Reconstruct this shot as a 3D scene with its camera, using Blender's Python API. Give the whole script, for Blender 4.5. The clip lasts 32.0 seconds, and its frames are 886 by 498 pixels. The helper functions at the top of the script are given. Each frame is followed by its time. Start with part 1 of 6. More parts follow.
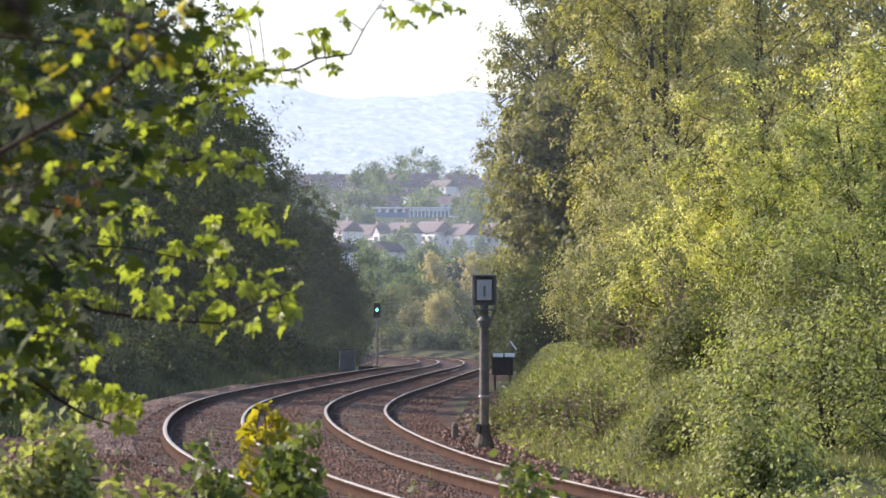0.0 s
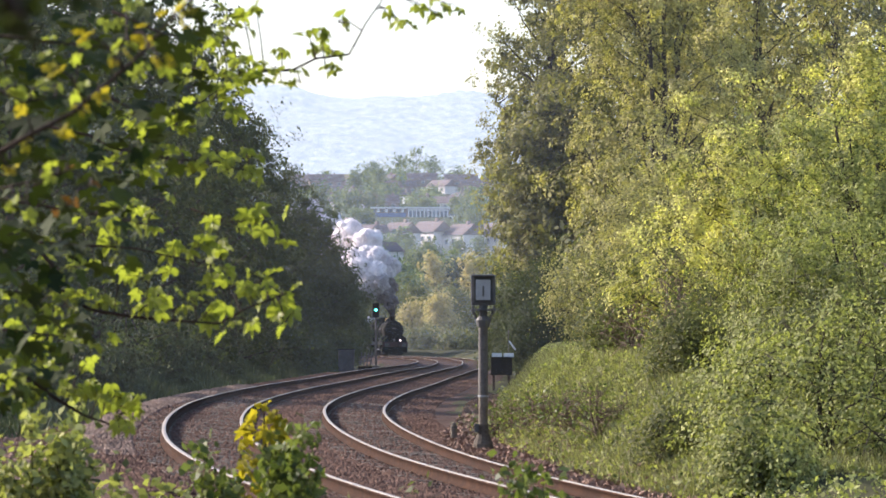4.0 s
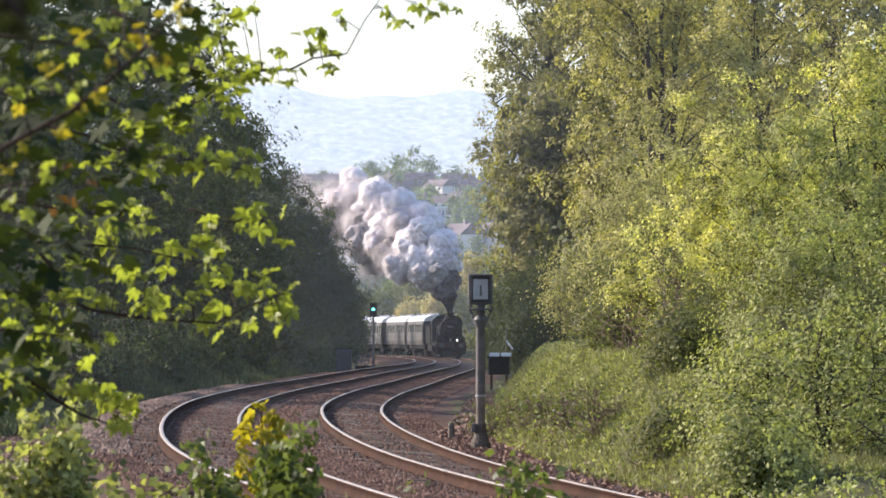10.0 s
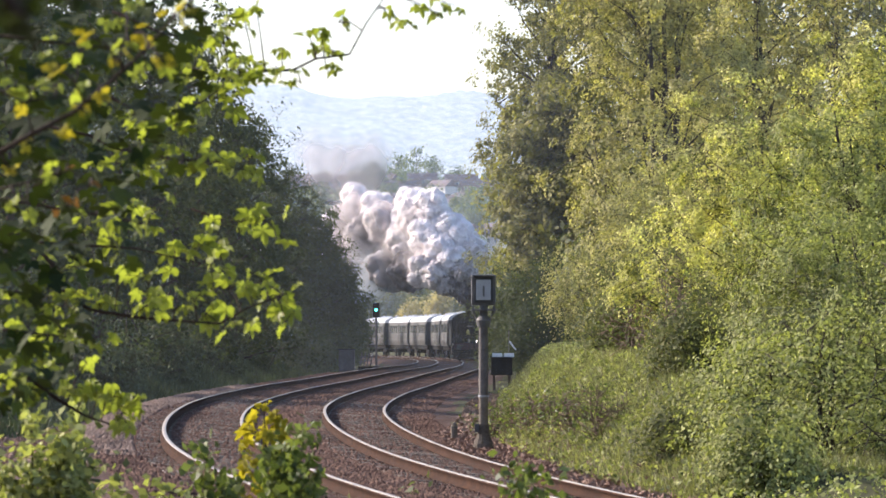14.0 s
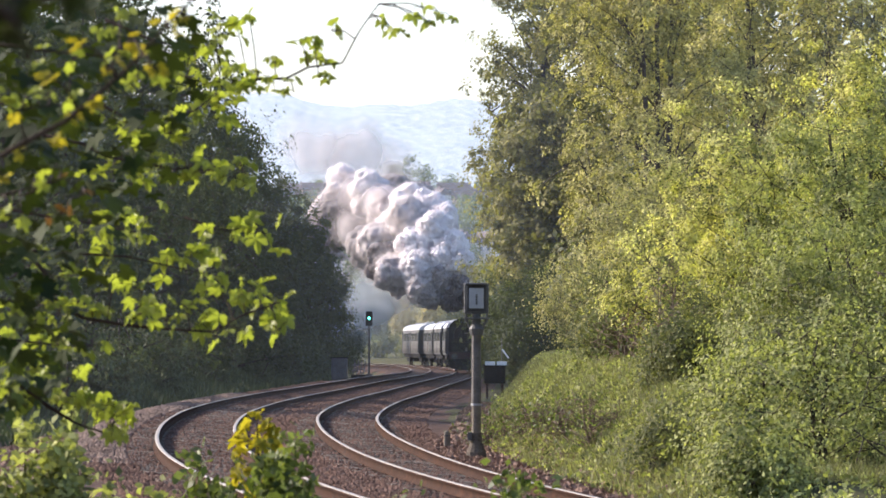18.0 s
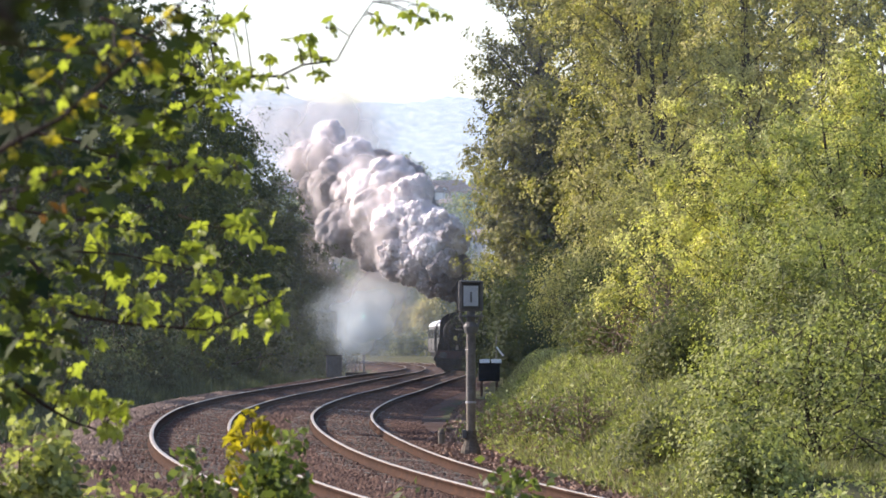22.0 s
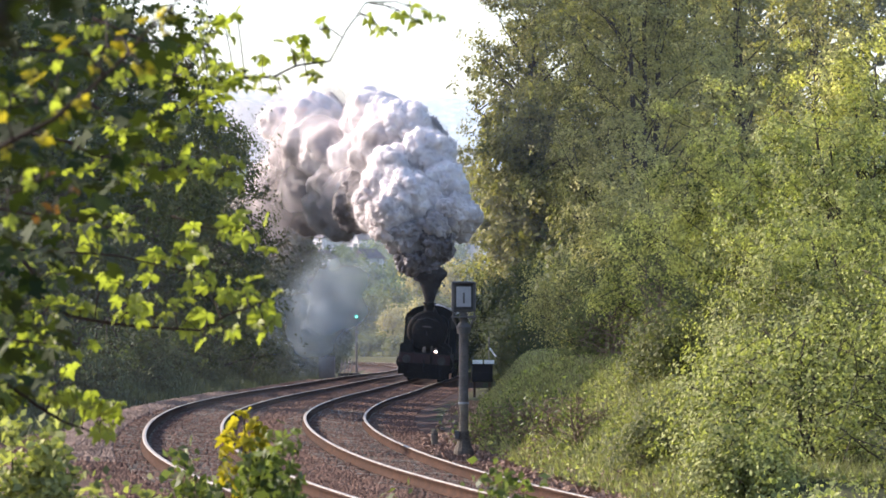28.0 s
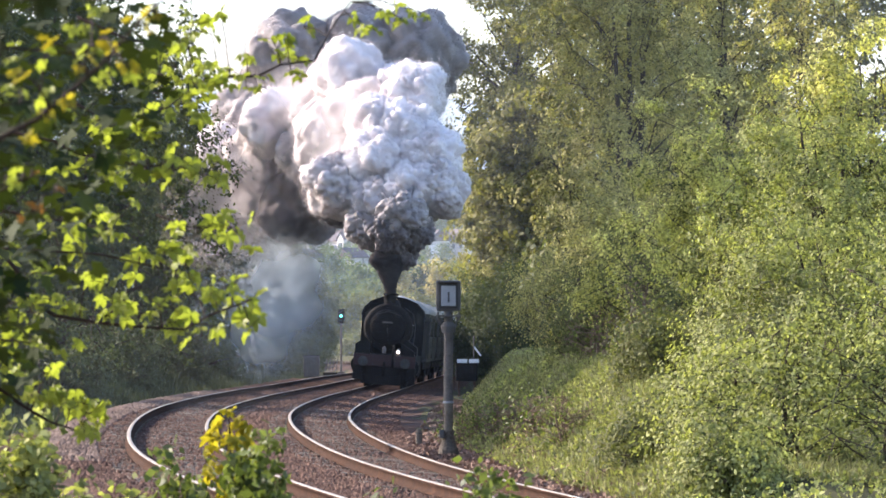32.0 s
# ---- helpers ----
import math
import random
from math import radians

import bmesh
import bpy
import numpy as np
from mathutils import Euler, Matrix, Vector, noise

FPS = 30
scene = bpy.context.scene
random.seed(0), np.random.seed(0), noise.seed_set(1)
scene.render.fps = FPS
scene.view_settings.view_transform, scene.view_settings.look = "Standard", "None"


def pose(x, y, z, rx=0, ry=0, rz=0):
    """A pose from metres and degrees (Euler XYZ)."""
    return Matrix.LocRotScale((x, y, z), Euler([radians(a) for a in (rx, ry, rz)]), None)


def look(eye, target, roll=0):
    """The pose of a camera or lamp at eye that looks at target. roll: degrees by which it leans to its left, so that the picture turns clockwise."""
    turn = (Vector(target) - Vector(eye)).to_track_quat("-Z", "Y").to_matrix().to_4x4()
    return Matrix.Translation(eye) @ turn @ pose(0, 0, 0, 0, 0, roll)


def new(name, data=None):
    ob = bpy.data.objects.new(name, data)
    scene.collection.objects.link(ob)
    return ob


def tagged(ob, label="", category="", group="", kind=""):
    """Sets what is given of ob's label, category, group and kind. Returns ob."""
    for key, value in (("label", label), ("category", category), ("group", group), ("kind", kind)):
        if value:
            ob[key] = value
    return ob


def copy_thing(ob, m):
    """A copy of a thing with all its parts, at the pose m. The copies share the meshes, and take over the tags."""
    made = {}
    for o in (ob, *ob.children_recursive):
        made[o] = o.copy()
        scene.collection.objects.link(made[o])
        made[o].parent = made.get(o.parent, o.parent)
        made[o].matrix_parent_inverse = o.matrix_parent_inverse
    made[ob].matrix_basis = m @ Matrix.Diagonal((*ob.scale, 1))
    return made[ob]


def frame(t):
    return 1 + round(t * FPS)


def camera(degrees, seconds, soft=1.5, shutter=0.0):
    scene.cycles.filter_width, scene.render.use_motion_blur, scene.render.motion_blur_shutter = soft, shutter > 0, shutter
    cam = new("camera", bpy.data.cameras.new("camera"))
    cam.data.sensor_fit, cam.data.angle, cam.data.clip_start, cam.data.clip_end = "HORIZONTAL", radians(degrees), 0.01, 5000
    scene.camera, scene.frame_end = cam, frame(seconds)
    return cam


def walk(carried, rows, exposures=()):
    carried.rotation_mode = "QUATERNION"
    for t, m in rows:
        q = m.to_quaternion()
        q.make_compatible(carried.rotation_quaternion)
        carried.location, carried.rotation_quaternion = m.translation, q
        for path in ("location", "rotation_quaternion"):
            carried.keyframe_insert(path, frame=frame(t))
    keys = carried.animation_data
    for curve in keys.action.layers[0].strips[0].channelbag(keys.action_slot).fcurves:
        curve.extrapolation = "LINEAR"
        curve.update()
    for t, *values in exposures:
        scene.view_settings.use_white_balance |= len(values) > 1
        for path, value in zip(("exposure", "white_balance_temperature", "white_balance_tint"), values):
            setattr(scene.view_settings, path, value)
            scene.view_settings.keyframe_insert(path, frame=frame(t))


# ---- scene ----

# ---------- camera: a long lens on a tripod, panned slowly ----------
FOCAL = 8961.0
EYE = Vector((0.0, 0.0, 1.85))
cam = camera(10.0, 32.0, 1.65)
PAN = [(0.0, 0.0, 0.0), (0.5, -1.5, 0.0), (1.0, -1.6, -0.5), (1.5, -2.6, 0.0), (2.0, -1.6, 0.0), (2.5, -0.5, 0.0), (3.0, -1.2, 0.0),
       (3.5, -1.6, 0.0), (5.5, -3.0, -0.4), (6.0, -3.3, 0.0), (6.5, -4.6, -0.6), (7.0, -5.2, -0.5), (7.5, -4.0, 0.0), (8.0, -4.4, 0.0),
       (9.0, -4.6, 0.0), (9.5, -6.0, 0.0), (10.0, -6.4, -0.9), (10.5, -7.2, 0.0), (11.0, -6.3, 0.0), (11.5, -5.2, 0.0), (12.0, -3.6, 0.0),
       (12.5, -3.9, 0.0), (13.0, -2.0, 0.0), (13.5, -1.6, 0.0), (14.0, -1.4, 0.0), (14.5, -0.6, 1.3), (16.5, -10.8, 10.7), (17.0, -13.0, 12.0),
       (17.5, -12.6, 12.8), (18.0, -14.0, 14.8), (18.5, -16.4, 13.9), (19.0, -16.9, 13.8), (19.5, -17.1, 13.2), (20.0, -18.3, 11.2),
       (20.5, -19.9, 11.7), (21.0, -21.4, 10.9), (21.5, -22.7, 10.7), (22.0, -23.7, 10.7), (22.5, -27.3, 10.7), (23.0, -29.9, 10.7),
       (23.5, -29.5, 10.7), (24.0, -30.9, 10.7), (24.5, -33.5, 10.9), (25.0, -35.0, 11.7), (25.5, -35.3, 11.2), (27.5, -36.6, 12.1),
       (28.0, -36.4, 12.2), (28.5, -34.6, 12.2), (29.0, -36.6, 12.2), (29.5, -38.0, 12.2), (30.0, -38.2, 12.4), (30.5, -39.0, 13.5),
       (31.0, -45.7, 13.9), (31.5, -52.3, 15.0), (32.0, -63.4, 10.6)]


def aim(dx, dy):
    """The camera turned by small steps of its angle from its first view."""
    turn = math.atan(-dx / FOCAL)
    tilt = math.atan((156.0 + dy) / FOCAL)
    way = Vector((math.sin(turn) * math.cos(tilt), math.cos(turn) * math.cos(tilt), math.sin(tilt)))
    return look(EYE, EYE + 100 * way)


walk(cam, [(t, aim(dx, dy)) for t, dx, dy in PAN], [(0.0, 0.82, 6150, 20), (21.0, 0.84, 6150, 20), (25.0, 0.98, 6150, 20), (28.0, 1.06, 6150, 20), (30.0, 1.15, 6150, 20), (32.0, 1.28, 6150, 20)])
cam.data.dof.use_dof = True
cam.data.dof.focus_distance = 170.0
cam.data.dof.aperture_fstop = 16.0

# ---------- daylight ----------
SUN_TURN, SUN_RISE = radians(-62), radians(27)     # from straight ahead, and above the horizon
world = bpy.data.worlds.new("sky")
scene.world = world
world.use_nodes = True
wn = world.node_tree.nodes
sky = wn.new("ShaderNodeTexSky")
sky.sky_type = "NISHITA"
sky.sun_disc = False
sky.sun_elevation = SUN_RISE
sky.sun_rotation = SUN_TURN
sky.air_density, sky.dust_density, sky.ozone_density = 1.0, 1.3, 1.0
wn["Background"].inputs["Strength"].default_value = 0.15
world.node_tree.links.new(sky.outputs[0], wn["Background"].inputs["Color"])
sun_data = bpy.data.lights.new("sun", "SUN")
sun_data.energy, sun_data.angle, sun_data.color = 5.0, radians(0.6), (1.0, 0.9, 0.74)
sun = new("sun", sun_data)
sun_way = Vector((math.sin(SUN_TURN) * math.cos(SUN_RISE), math.cos(SUN_TURN) * math.cos(SUN_RISE), math.sin(SUN_RISE)))
sun.matrix_world = look(sun_way * 200, (0, 0, 0))


# ---------- materials ----------
def links(m):
    return m.node_tree.nodes, m.node_tree.links


def surface(name, dark, light, scale=4.0, rough=0.8, metal=0.0, bump=0.15, fine=40.0, spread=(0.35, 0.68), per_object=0.0, dull=False):
    """A grained surface: two colours mixed by coarse and fine noise, with relief."""
    m = bpy.data.materials.new(name)
    m.use_nodes = True
    n, l = links(m)
    b = n["Principled BSDF"]
    co = n.new("ShaderNodeTexCoord")
    big, small = n.new("ShaderNodeTexNoise"), n.new("ShaderNodeTexNoise")
    big.inputs["Scale"].default_value, small.inputs["Scale"].default_value = scale, fine
    big.inputs["Detail"].default_value = small.inputs["Detail"].default_value = 5
    l.new(co.outputs["Object"], big.inputs["Vector"])
    l.new(co.outputs["Object"], small.inputs["Vector"])
    mix = n.new("ShaderNodeMath")
    mix.operation = "MULTIPLY_ADD"
    mix.inputs[1].default_value = 0.45
    half = n.new("ShaderNodeMath")
    half.operation = "MULTIPLY"
    half.inputs[1].default_value = 0.55
    l.new(big.outputs["Fac"], half.inputs[0])
    l.new(small.outputs["Fac"], mix.inputs[0])
    l.new(half.outputs[0], mix.inputs[2])
    last = mix
    if per_object:
        info, add = n.new("ShaderNodeObjectInfo"), n.new("ShaderNodeMath")
        add.operation = "MULTIPLY_ADD"
        add.inputs[1].default_value = per_object
        l.new(info.outputs["Random"], add.inputs[0])
        l.new(mix.outputs[0], add.inputs[2])
        last = add
    ramp = n.new("ShaderNodeValToRGB")
    ramp.color_ramp.elements[0].position, ramp.color_ramp.elements[1].position = spread
    ramp.color_ramp.elements[0].color, ramp.color_ramp.elements[1].color = (*dark, 1), (*light, 1)
    l.new(last.outputs[0], ramp.inputs[0])
    l.new(ramp.outputs[0], b.inputs["Base Color"])
    b.inputs["Roughness"].default_value, b.inputs["Metallic"].default_value = rough, metal
    if dull or rough >= 0.85:
        b.inputs["Specular IOR Level"].default_value = 0.08
    if bump:
        bp = n.new("ShaderNodeBump")
        bp.inputs["Strength"].default_value = bump
        bp.inputs["Distance"].default_value = 0.05
        l.new(mix.outputs[0], bp.inputs["Height"])
        l.new(bp.outputs[0], b.inputs["Normal"])
    return m


def foliage(name, dark, light, through_light=0.5, rough=0.75, tint=(0.9, 1.0, 0.35), patch=0.6, gain_by=2.0):
    """Leaves: each its own green, patches of tone over the crown, and daylight that passes through them."""
    m = bpy.data.materials.new(name)
    m.use_nodes = True
    n, l = links(m)
    b, out = n["Principled BSDF"], n["Material Output"]
    geo, co, big = n.new("ShaderNodeNewGeometry"), n.new("ShaderNodeTexCoord"), n.new("ShaderNodeTexNoise")
    big.inputs["Scale"].default_value = patch
    l.new(co.outputs["Object"], big.inputs["Vector"])
    add = n.new("ShaderNodeMath")
    add.operation = "MULTIPLY_ADD"
    add.inputs[1].default_value = 0.5
    l.new(geo.outputs["Random Per Island"], add.inputs[0])
    half = n.new("ShaderNodeMath")
    half.operation = "MULTIPLY_ADD"
    half.inputs[1].default_value = 1.1
    half.inputs[2].default_value = -0.3
    l.new(big.outputs["Fac"], half.inputs[0])
    l.new(half.outputs[0], add.inputs[2])
    ramp = n.new("ShaderNodeValToRGB")
    ramp.color_ramp.elements[0].color, ramp.color_ramp.elements[1].color = (*dark, 1), (*light, 1)
    ramp.color_ramp.elements[0].position, ramp.color_ramp.elements[1].position = 0.15, 0.85
    l.new(add.outputs[0], ramp.inputs[0])
    l.new(ramp.outputs[0], b.inputs["Base Color"])
    b.inputs["Roughness"].default_value, b.inputs["Specular IOR Level"].default_value = rough, 0.15
    tr = n.new("ShaderNodeBsdfTranslucent")
    gain = n.new("ShaderNodeMix")
    gain.data_type, gain.blend_type = "RGBA", "MULTIPLY"
    gain.inputs["Factor"].default_value = 1.0
    l.new(ramp.outputs[0], gain.inputs["A"])
    gain.inputs["B"].default_value = (tint[0] * gain_by, tint[1] * gain_by, tint[2] * gain_by, 1)
    l.new(gain.outputs["Result"], tr.inputs["Color"])
    ms = n.new("ShaderNodeMixShader")
    ms.inputs[0].default_value = through_light
    l.new(b.outputs[0], ms.inputs[1])
    l.new(tr.outputs[0], ms.inputs[2])
    l.new(ms.outputs[0], out.inputs["Surface"])
    return m


def glow(name, colour, strength):
    m = bpy.data.materials.new(name)
    m.use_nodes = True
    b = m.node_tree.nodes["Principled BSDF"]
    b.inputs["Base Color"].default_value = (*colour, 1)
    b.inputs["Emission Color"].default_value = (*colour, 1)
    b.inputs["Emission Strength"].default_value = strength
    return m


def vapour(name, dark, light, clear=0.0, scale=0.5, depth=0.0):
    """Smoke and steam: soft, matt, light passes a little through it; clear: how far one sees through."""
    m = bpy.data.materials.new(name)
    m.use_nodes = True
    n, l = links(m)
    out = n["Material Output"]
    n.remove(n["Principled BSDF"])
    co, no, ramp = n.new("ShaderNodeTexCoord"), n.new("ShaderNodeTexNoise"), n.new("ShaderNodeValToRGB")
    no.inputs["Scale"].default_value, no.inputs["Detail"].default_value = scale, 6
    l.new(co.outputs["Object"], no.inputs["Vector"])
    ramp.color_ramp.elements[0].position, ramp.color_ramp.elements[1].position = 0.3, 0.65
    ramp.color_ramp.elements[0].color, ramp.color_ramp.elements[1].color = (*dark, 1), (*light, 1)
    l.new(no.outputs["Fac"], ramp.inputs[0])
    ms = n.new("ShaderNodeBsdfPrincipled")
    l.new(ramp.outputs[0], ms.inputs["Base Color"])
    ms.inputs["Roughness"].default_value, ms.inputs["Specular IOR Level"].default_value = 1.0, 0.0
    if depth:
        ms.inputs["Subsurface Weight"].default_value = 1.0
        ms.inputs["Subsurface Radius"].default_value = (1.0, 1.0, 1.0)
        ms.inputs["Subsurface Scale"].default_value = depth
    last = ms
    if clear:
        cl, m2 = n.new("ShaderNodeBsdfTransparent"), n.new("ShaderNodeMixShader")
        fine, span = n.new("ShaderNodeTexNoise"), n.new("ShaderNodeMapRange")
        fine.inputs["Scale"].default_value, fine.inputs["Detail"].default_value = scale * 1.4, 6
        l.new(co.outputs["Object"], fine.inputs["Vector"])
        span.inputs["From Min"].default_value, span.inputs["From Max"].default_value = 0.3, 0.7
        span.inputs["To Min"].default_value, span.inputs["To Max"].default_value = clear - 0.15, min(1.0, clear + 0.2)
        l.new(fine.outputs["Fac"], span.inputs["Value"])
        l.new(span.outputs["Result"], m2.inputs[0])
        l.new(ms.outputs[0], m2.inputs[1])
        l.new(cl.outputs[0], m2.inputs[2])
        last = m2
    l.new(last.outputs[0], out.inputs["Surface"])
    return m


def loose_vapour(name, colour):
    """The loose droplets at the rim of smoke: as bright from behind as from before."""
    m = bpy.data.materials.new(name)
    m.use_nodes = True
    n, l = links(m)
    n.remove(n["Principled BSDF"])
    d, tr, ms = (n.new(k) for k in ("ShaderNodeBsdfDiffuse", "ShaderNodeBsdfTranslucent", "ShaderNodeMixShader"))
    d.inputs["Color"].default_value = tr.inputs["Color"].default_value = (*colour, 1)
    ms.inputs[0].default_value = 0.5
    l.new(d.outputs[0], ms.inputs[1])
    l.new(tr.outputs[0], ms.inputs[2])
    l.new(ms.outputs[0], n["Material Output"].inputs["Surface"])
    return m


def soft_vapour(name, colour, thick):
    """Thin steam: pieces that are thickest in their middle, by the density stored in the mesh, and fade out to the rim."""
    m = bpy.data.materials.new(name)
    m.use_nodes = True
    n, l = links(m)
    out = n["Material Output"]
    n.remove(n["Principled BSDF"])
    att, mul = n.new("ShaderNodeAttribute"), n.new("ShaderNodeMath")
    att.attribute_name = "veil_weight"
    mul.operation = "MULTIPLY"
    mul.inputs[1].default_value = thick
    l.new(att.outputs["Fac"], mul.inputs[0])
    d, tr, ms, cl, m2 = (n.new(k) for k in ("ShaderNodeBsdfDiffuse", "ShaderNodeBsdfTranslucent", "ShaderNodeMixShader", "ShaderNodeBsdfTransparent", "ShaderNodeMixShader"))
    d.inputs["Color"].default_value = tr.inputs["Color"].default_value = (*colour, 1)
    ms.inputs[0].default_value = 0.5
    l.new(d.outputs[0], ms.inputs[1])
    l.new(tr.outputs[0], ms.inputs[2])
    l.new(mul.outputs[0], m2.inputs[0])
    l.new(cl.outputs[0], m2.inputs[1])
    l.new(ms.outputs[0], m2.inputs[2])
    l.new(m2.outputs[0], out.inputs["Surface"])
    return m


M_GROUND = surface("ground_grass", (0.03, 0.045, 0.025), (0.075, 0.095, 0.05), 0.05, 0.95, 0, 0.4, 2)
M_LITTER = surface("leaf_litter", (0.07, 0.048, 0.036), (0.2, 0.14, 0.1), 1.2, 0.95, 0, 0.6, 16)
M_BALLAST = surface("ballast_bed", (0.038, 0.023, 0.018), (0.125, 0.078, 0.058), 1.0, 0.9, 0, 0.8, 22)
M_STONE = surface("ballast_stone", (0.055, 0.031, 0.024), (0.215, 0.135, 0.1), 0.8, 0.9, 0, 0.2, 14)
M_PALESTONE = surface("pale_ballast_stone", (0.1, 0.07, 0.056), (0.3, 0.228, 0.185), 0.8, 0.9, 0, 0.2, 14)
M_RAIL = surface("rusty_rail_web", (0.022, 0.011, 0.007), (0.065, 0.03, 0.016), 2.0, 0.9, 0.0, 0.2, 30)
M_RAILTOP = surface("polished_rail_head", (0.3, 0.25, 0.19), (0.48, 0.41, 0.32), 2.0, 0.5, 0.3, 0.05, 60)
M_SLEEPER = surface("weathered_sleeper", (0.06, 0.047, 0.037), (0.2, 0.17, 0.135), 2.0, 0.85, 0, 0.3, 25, per_object=0.2)
M_BANK = surface("grassy_bank_soil", (0.035, 0.035, 0.018), (0.1, 0.1, 0.045), 0.9, 0.95, 0, 0.5, 12)
M_BARK = surface("bark", (0.03, 0.024, 0.018), (0.11, 0.09, 0.07), 3.0, 0.9, 0, 0.5, 30)
M_TWIG = surface("twig_bark", (0.02, 0.015, 0.012), (0.06, 0.042, 0.03), 8.0, 0.85, 0, 0.2, 60)
M_CONCRETE = surface("grey_post_paint", (0.06, 0.052, 0.046), (0.17, 0.15, 0.135), 3.0, 0.8, 0, 0.25, 30)
M_DARKMETAL = surface("dark_signal_metal", (0.055, 0.053, 0.052), (0.115, 0.11, 0.107), 5.0, 0.6, 0.0, 0.1, 40)
M_SOOTGREY = surface("sooty_grey_metal", (0.025, 0.024, 0.024), (0.06, 0.058, 0.057), 5.0, 0.7, 0.0, 0.1, 40)
M_FACE = surface("pale_signal_face", (0.26, 0.265, 0.275), (0.38, 0.39, 0.405), 5.0, 0.6, 0, 0.05, 40)
M_WHITE = surface("white_paint", (0.68, 0.7, 0.72), (0.82, 0.83, 0.84), 4.0, 0.5, 0, 0.05, 40)
M_BLACK = surface("black_engine_paint", (0.006, 0.006, 0.0065), (0.018, 0.0175, 0.0175), 2.5, 0.55, 0.0, 0.06, 30, dull=True)
M_SOOT = surface("sooty_iron", (0.007, 0.0065, 0.006), (0.022, 0.019, 0.017), 3.0, 0.8, 0.0, 0.15, 30, dull=True)
M_RED = surface("dull_red_beam", (0.018, 0.006, 0.006), (0.04, 0.012, 0.011), 3.0, 0.75, 0, 0.08, 30)
M_STEEL = surface("worn_bright_steel", (0.3, 0.3, 0.3), (0.5, 0.5, 0.5), 6.0, 0.35, 0.8, 0.05, 40)
M_BUFFER = surface("greasy_steel", (0.03, 0.03, 0.03), (0.08, 0.077, 0.075), 6.0, 0.6, 0.4, 0.05, 40)
M_BRASS = surface("brass", (0.5, 0.32, 0.1), (0.65, 0.45, 0.18), 6.0, 0.3, 0.9, 0.05, 40)
# coach cream and brown, both darkened: the shade on the sides is put in
M_CREAM = surface("shade_darkened_coach_cream", (0.036, 0.036, 0.033), (0.056, 0.056, 0.051), 1.2, 0.6, 0, 0.03, 30)
M_BROWN = surface("shade_darkened_coach_brown", (0.03, 0.028, 0.025), (0.048, 0.045, 0.041), 1.5, 0.5, 0, 0.03, 30)
M_ROOF = surface("coach_roof_grey", (0.5, 0.5, 0.5), (0.66, 0.66, 0.66), 1.0, 0.4, 0.1, 0.04, 20)
M_GLASS = surface("dark_carriage_glass", (0.026, 0.027, 0.027), (0.042, 0.043, 0.042), 2.0, 0.25, 0, 0.0, 20)
M_LAMP = glow("lit_headlamp", (1.0, 0.78, 0.66), 9.0)
M_GREENLIGHT = glow("green_signal_light", (0.12, 1.0, 0.7), 3.5)
M_WALL = surface("render_wall", (0.74, 0.69, 0.66), (0.88, 0.84, 0.81), 0.4, 0.9, 0, 0.05, 6)
M_BRICK = surface("far_brick", (0.24, 0.19, 0.18), (0.38, 0.31, 0.29), 0.4, 0.9, 0, 0.05, 6)
M_TILE = surface("roof_tiles", (0.09, 0.075, 0.08), (0.2, 0.165, 0.17), 0.5, 0.85, 0, 0.2, 8, per_object=0.25)
M_BLUE = surface("blue_panel", (0.12, 0.17, 0.34), (0.18, 0.25, 0.45), 0.5, 0.6, 0, 0.05, 6)
M_PANE = surface("far_window", (0.1, 0.12, 0.15), (0.2, 0.23, 0.27), 0.5, 0.2, 0, 0, 6)

M_DEADLEAF = surface("dead_leaf", (0.14, 0.085, 0.065), (0.42, 0.29, 0.22), 3.0, 0.9, 0, 0.0, 9)

# the wood's shade is put into this dark leaf colour
L_DARK = foliage("shade_tinted_wood_leaf", (0.046, 0.057, 0.031), (0.086, 0.102, 0.05), 0.36, gain_by=1.25, patch=0.3)
L_BIRCH = foliage("birch_leaf", (0.15, 0.14, 0.055), (0.6, 0.535, 0.22), 0.3, gain_by=1.4, patch=0.6)
L_BUSH = foliage("hawthorn_leaf", (0.05, 0.064, 0.027), (0.8, 0.74, 0.28), 0.32, gain_by=1.65, patch=1.1)
L_ALDER = foliage("dark_roadside_leaf", (0.07, 0.083, 0.042), (0.22, 0.215, 0.1), 0.32, gain_by=1.35, patch=0.9)
L_EDGE = foliage("dense_lineside_leaf", (0.075, 0.078, 0.03), (0.34, 0.31, 0.11), 0.3, gain_by=1.4, patch=0.7)
M_DRYTWIG = surface("dry_twig", (0.1, 0.07, 0.05), (0.26, 0.2, 0.15), 3.0, 0.9, 0, 0.1, 30)
L_SYC = foliage("sycamore_leaf", (0.022, 0.038, 0.008), (0.44, 0.48, 0.1), 0.42, 0.4, patch=3.0, gain_by=1.75)
L_LOWBUSH = foliage("low_bush_leaf", (0.05, 0.066, 0.03), (0.47, 0.475, 0.2), 0.32, gain_by=1.4, patch=1.1)
L_YELLOW = foliage("young_yellow_leaf", (0.15, 0.145, 0.02), (0.42, 0.38, 0.05), 0.45, tint=(1.0, 0.95, 0.25), patch=2.0, gain_by=1.5)
L_RUST = foliage("reddish_young_leaf", (0.1, 0.065, 0.022), (0.26, 0.16, 0.045), 0.4, tint=(1.0, 0.75, 0.3), patch=2.0, gain_by=1.2)
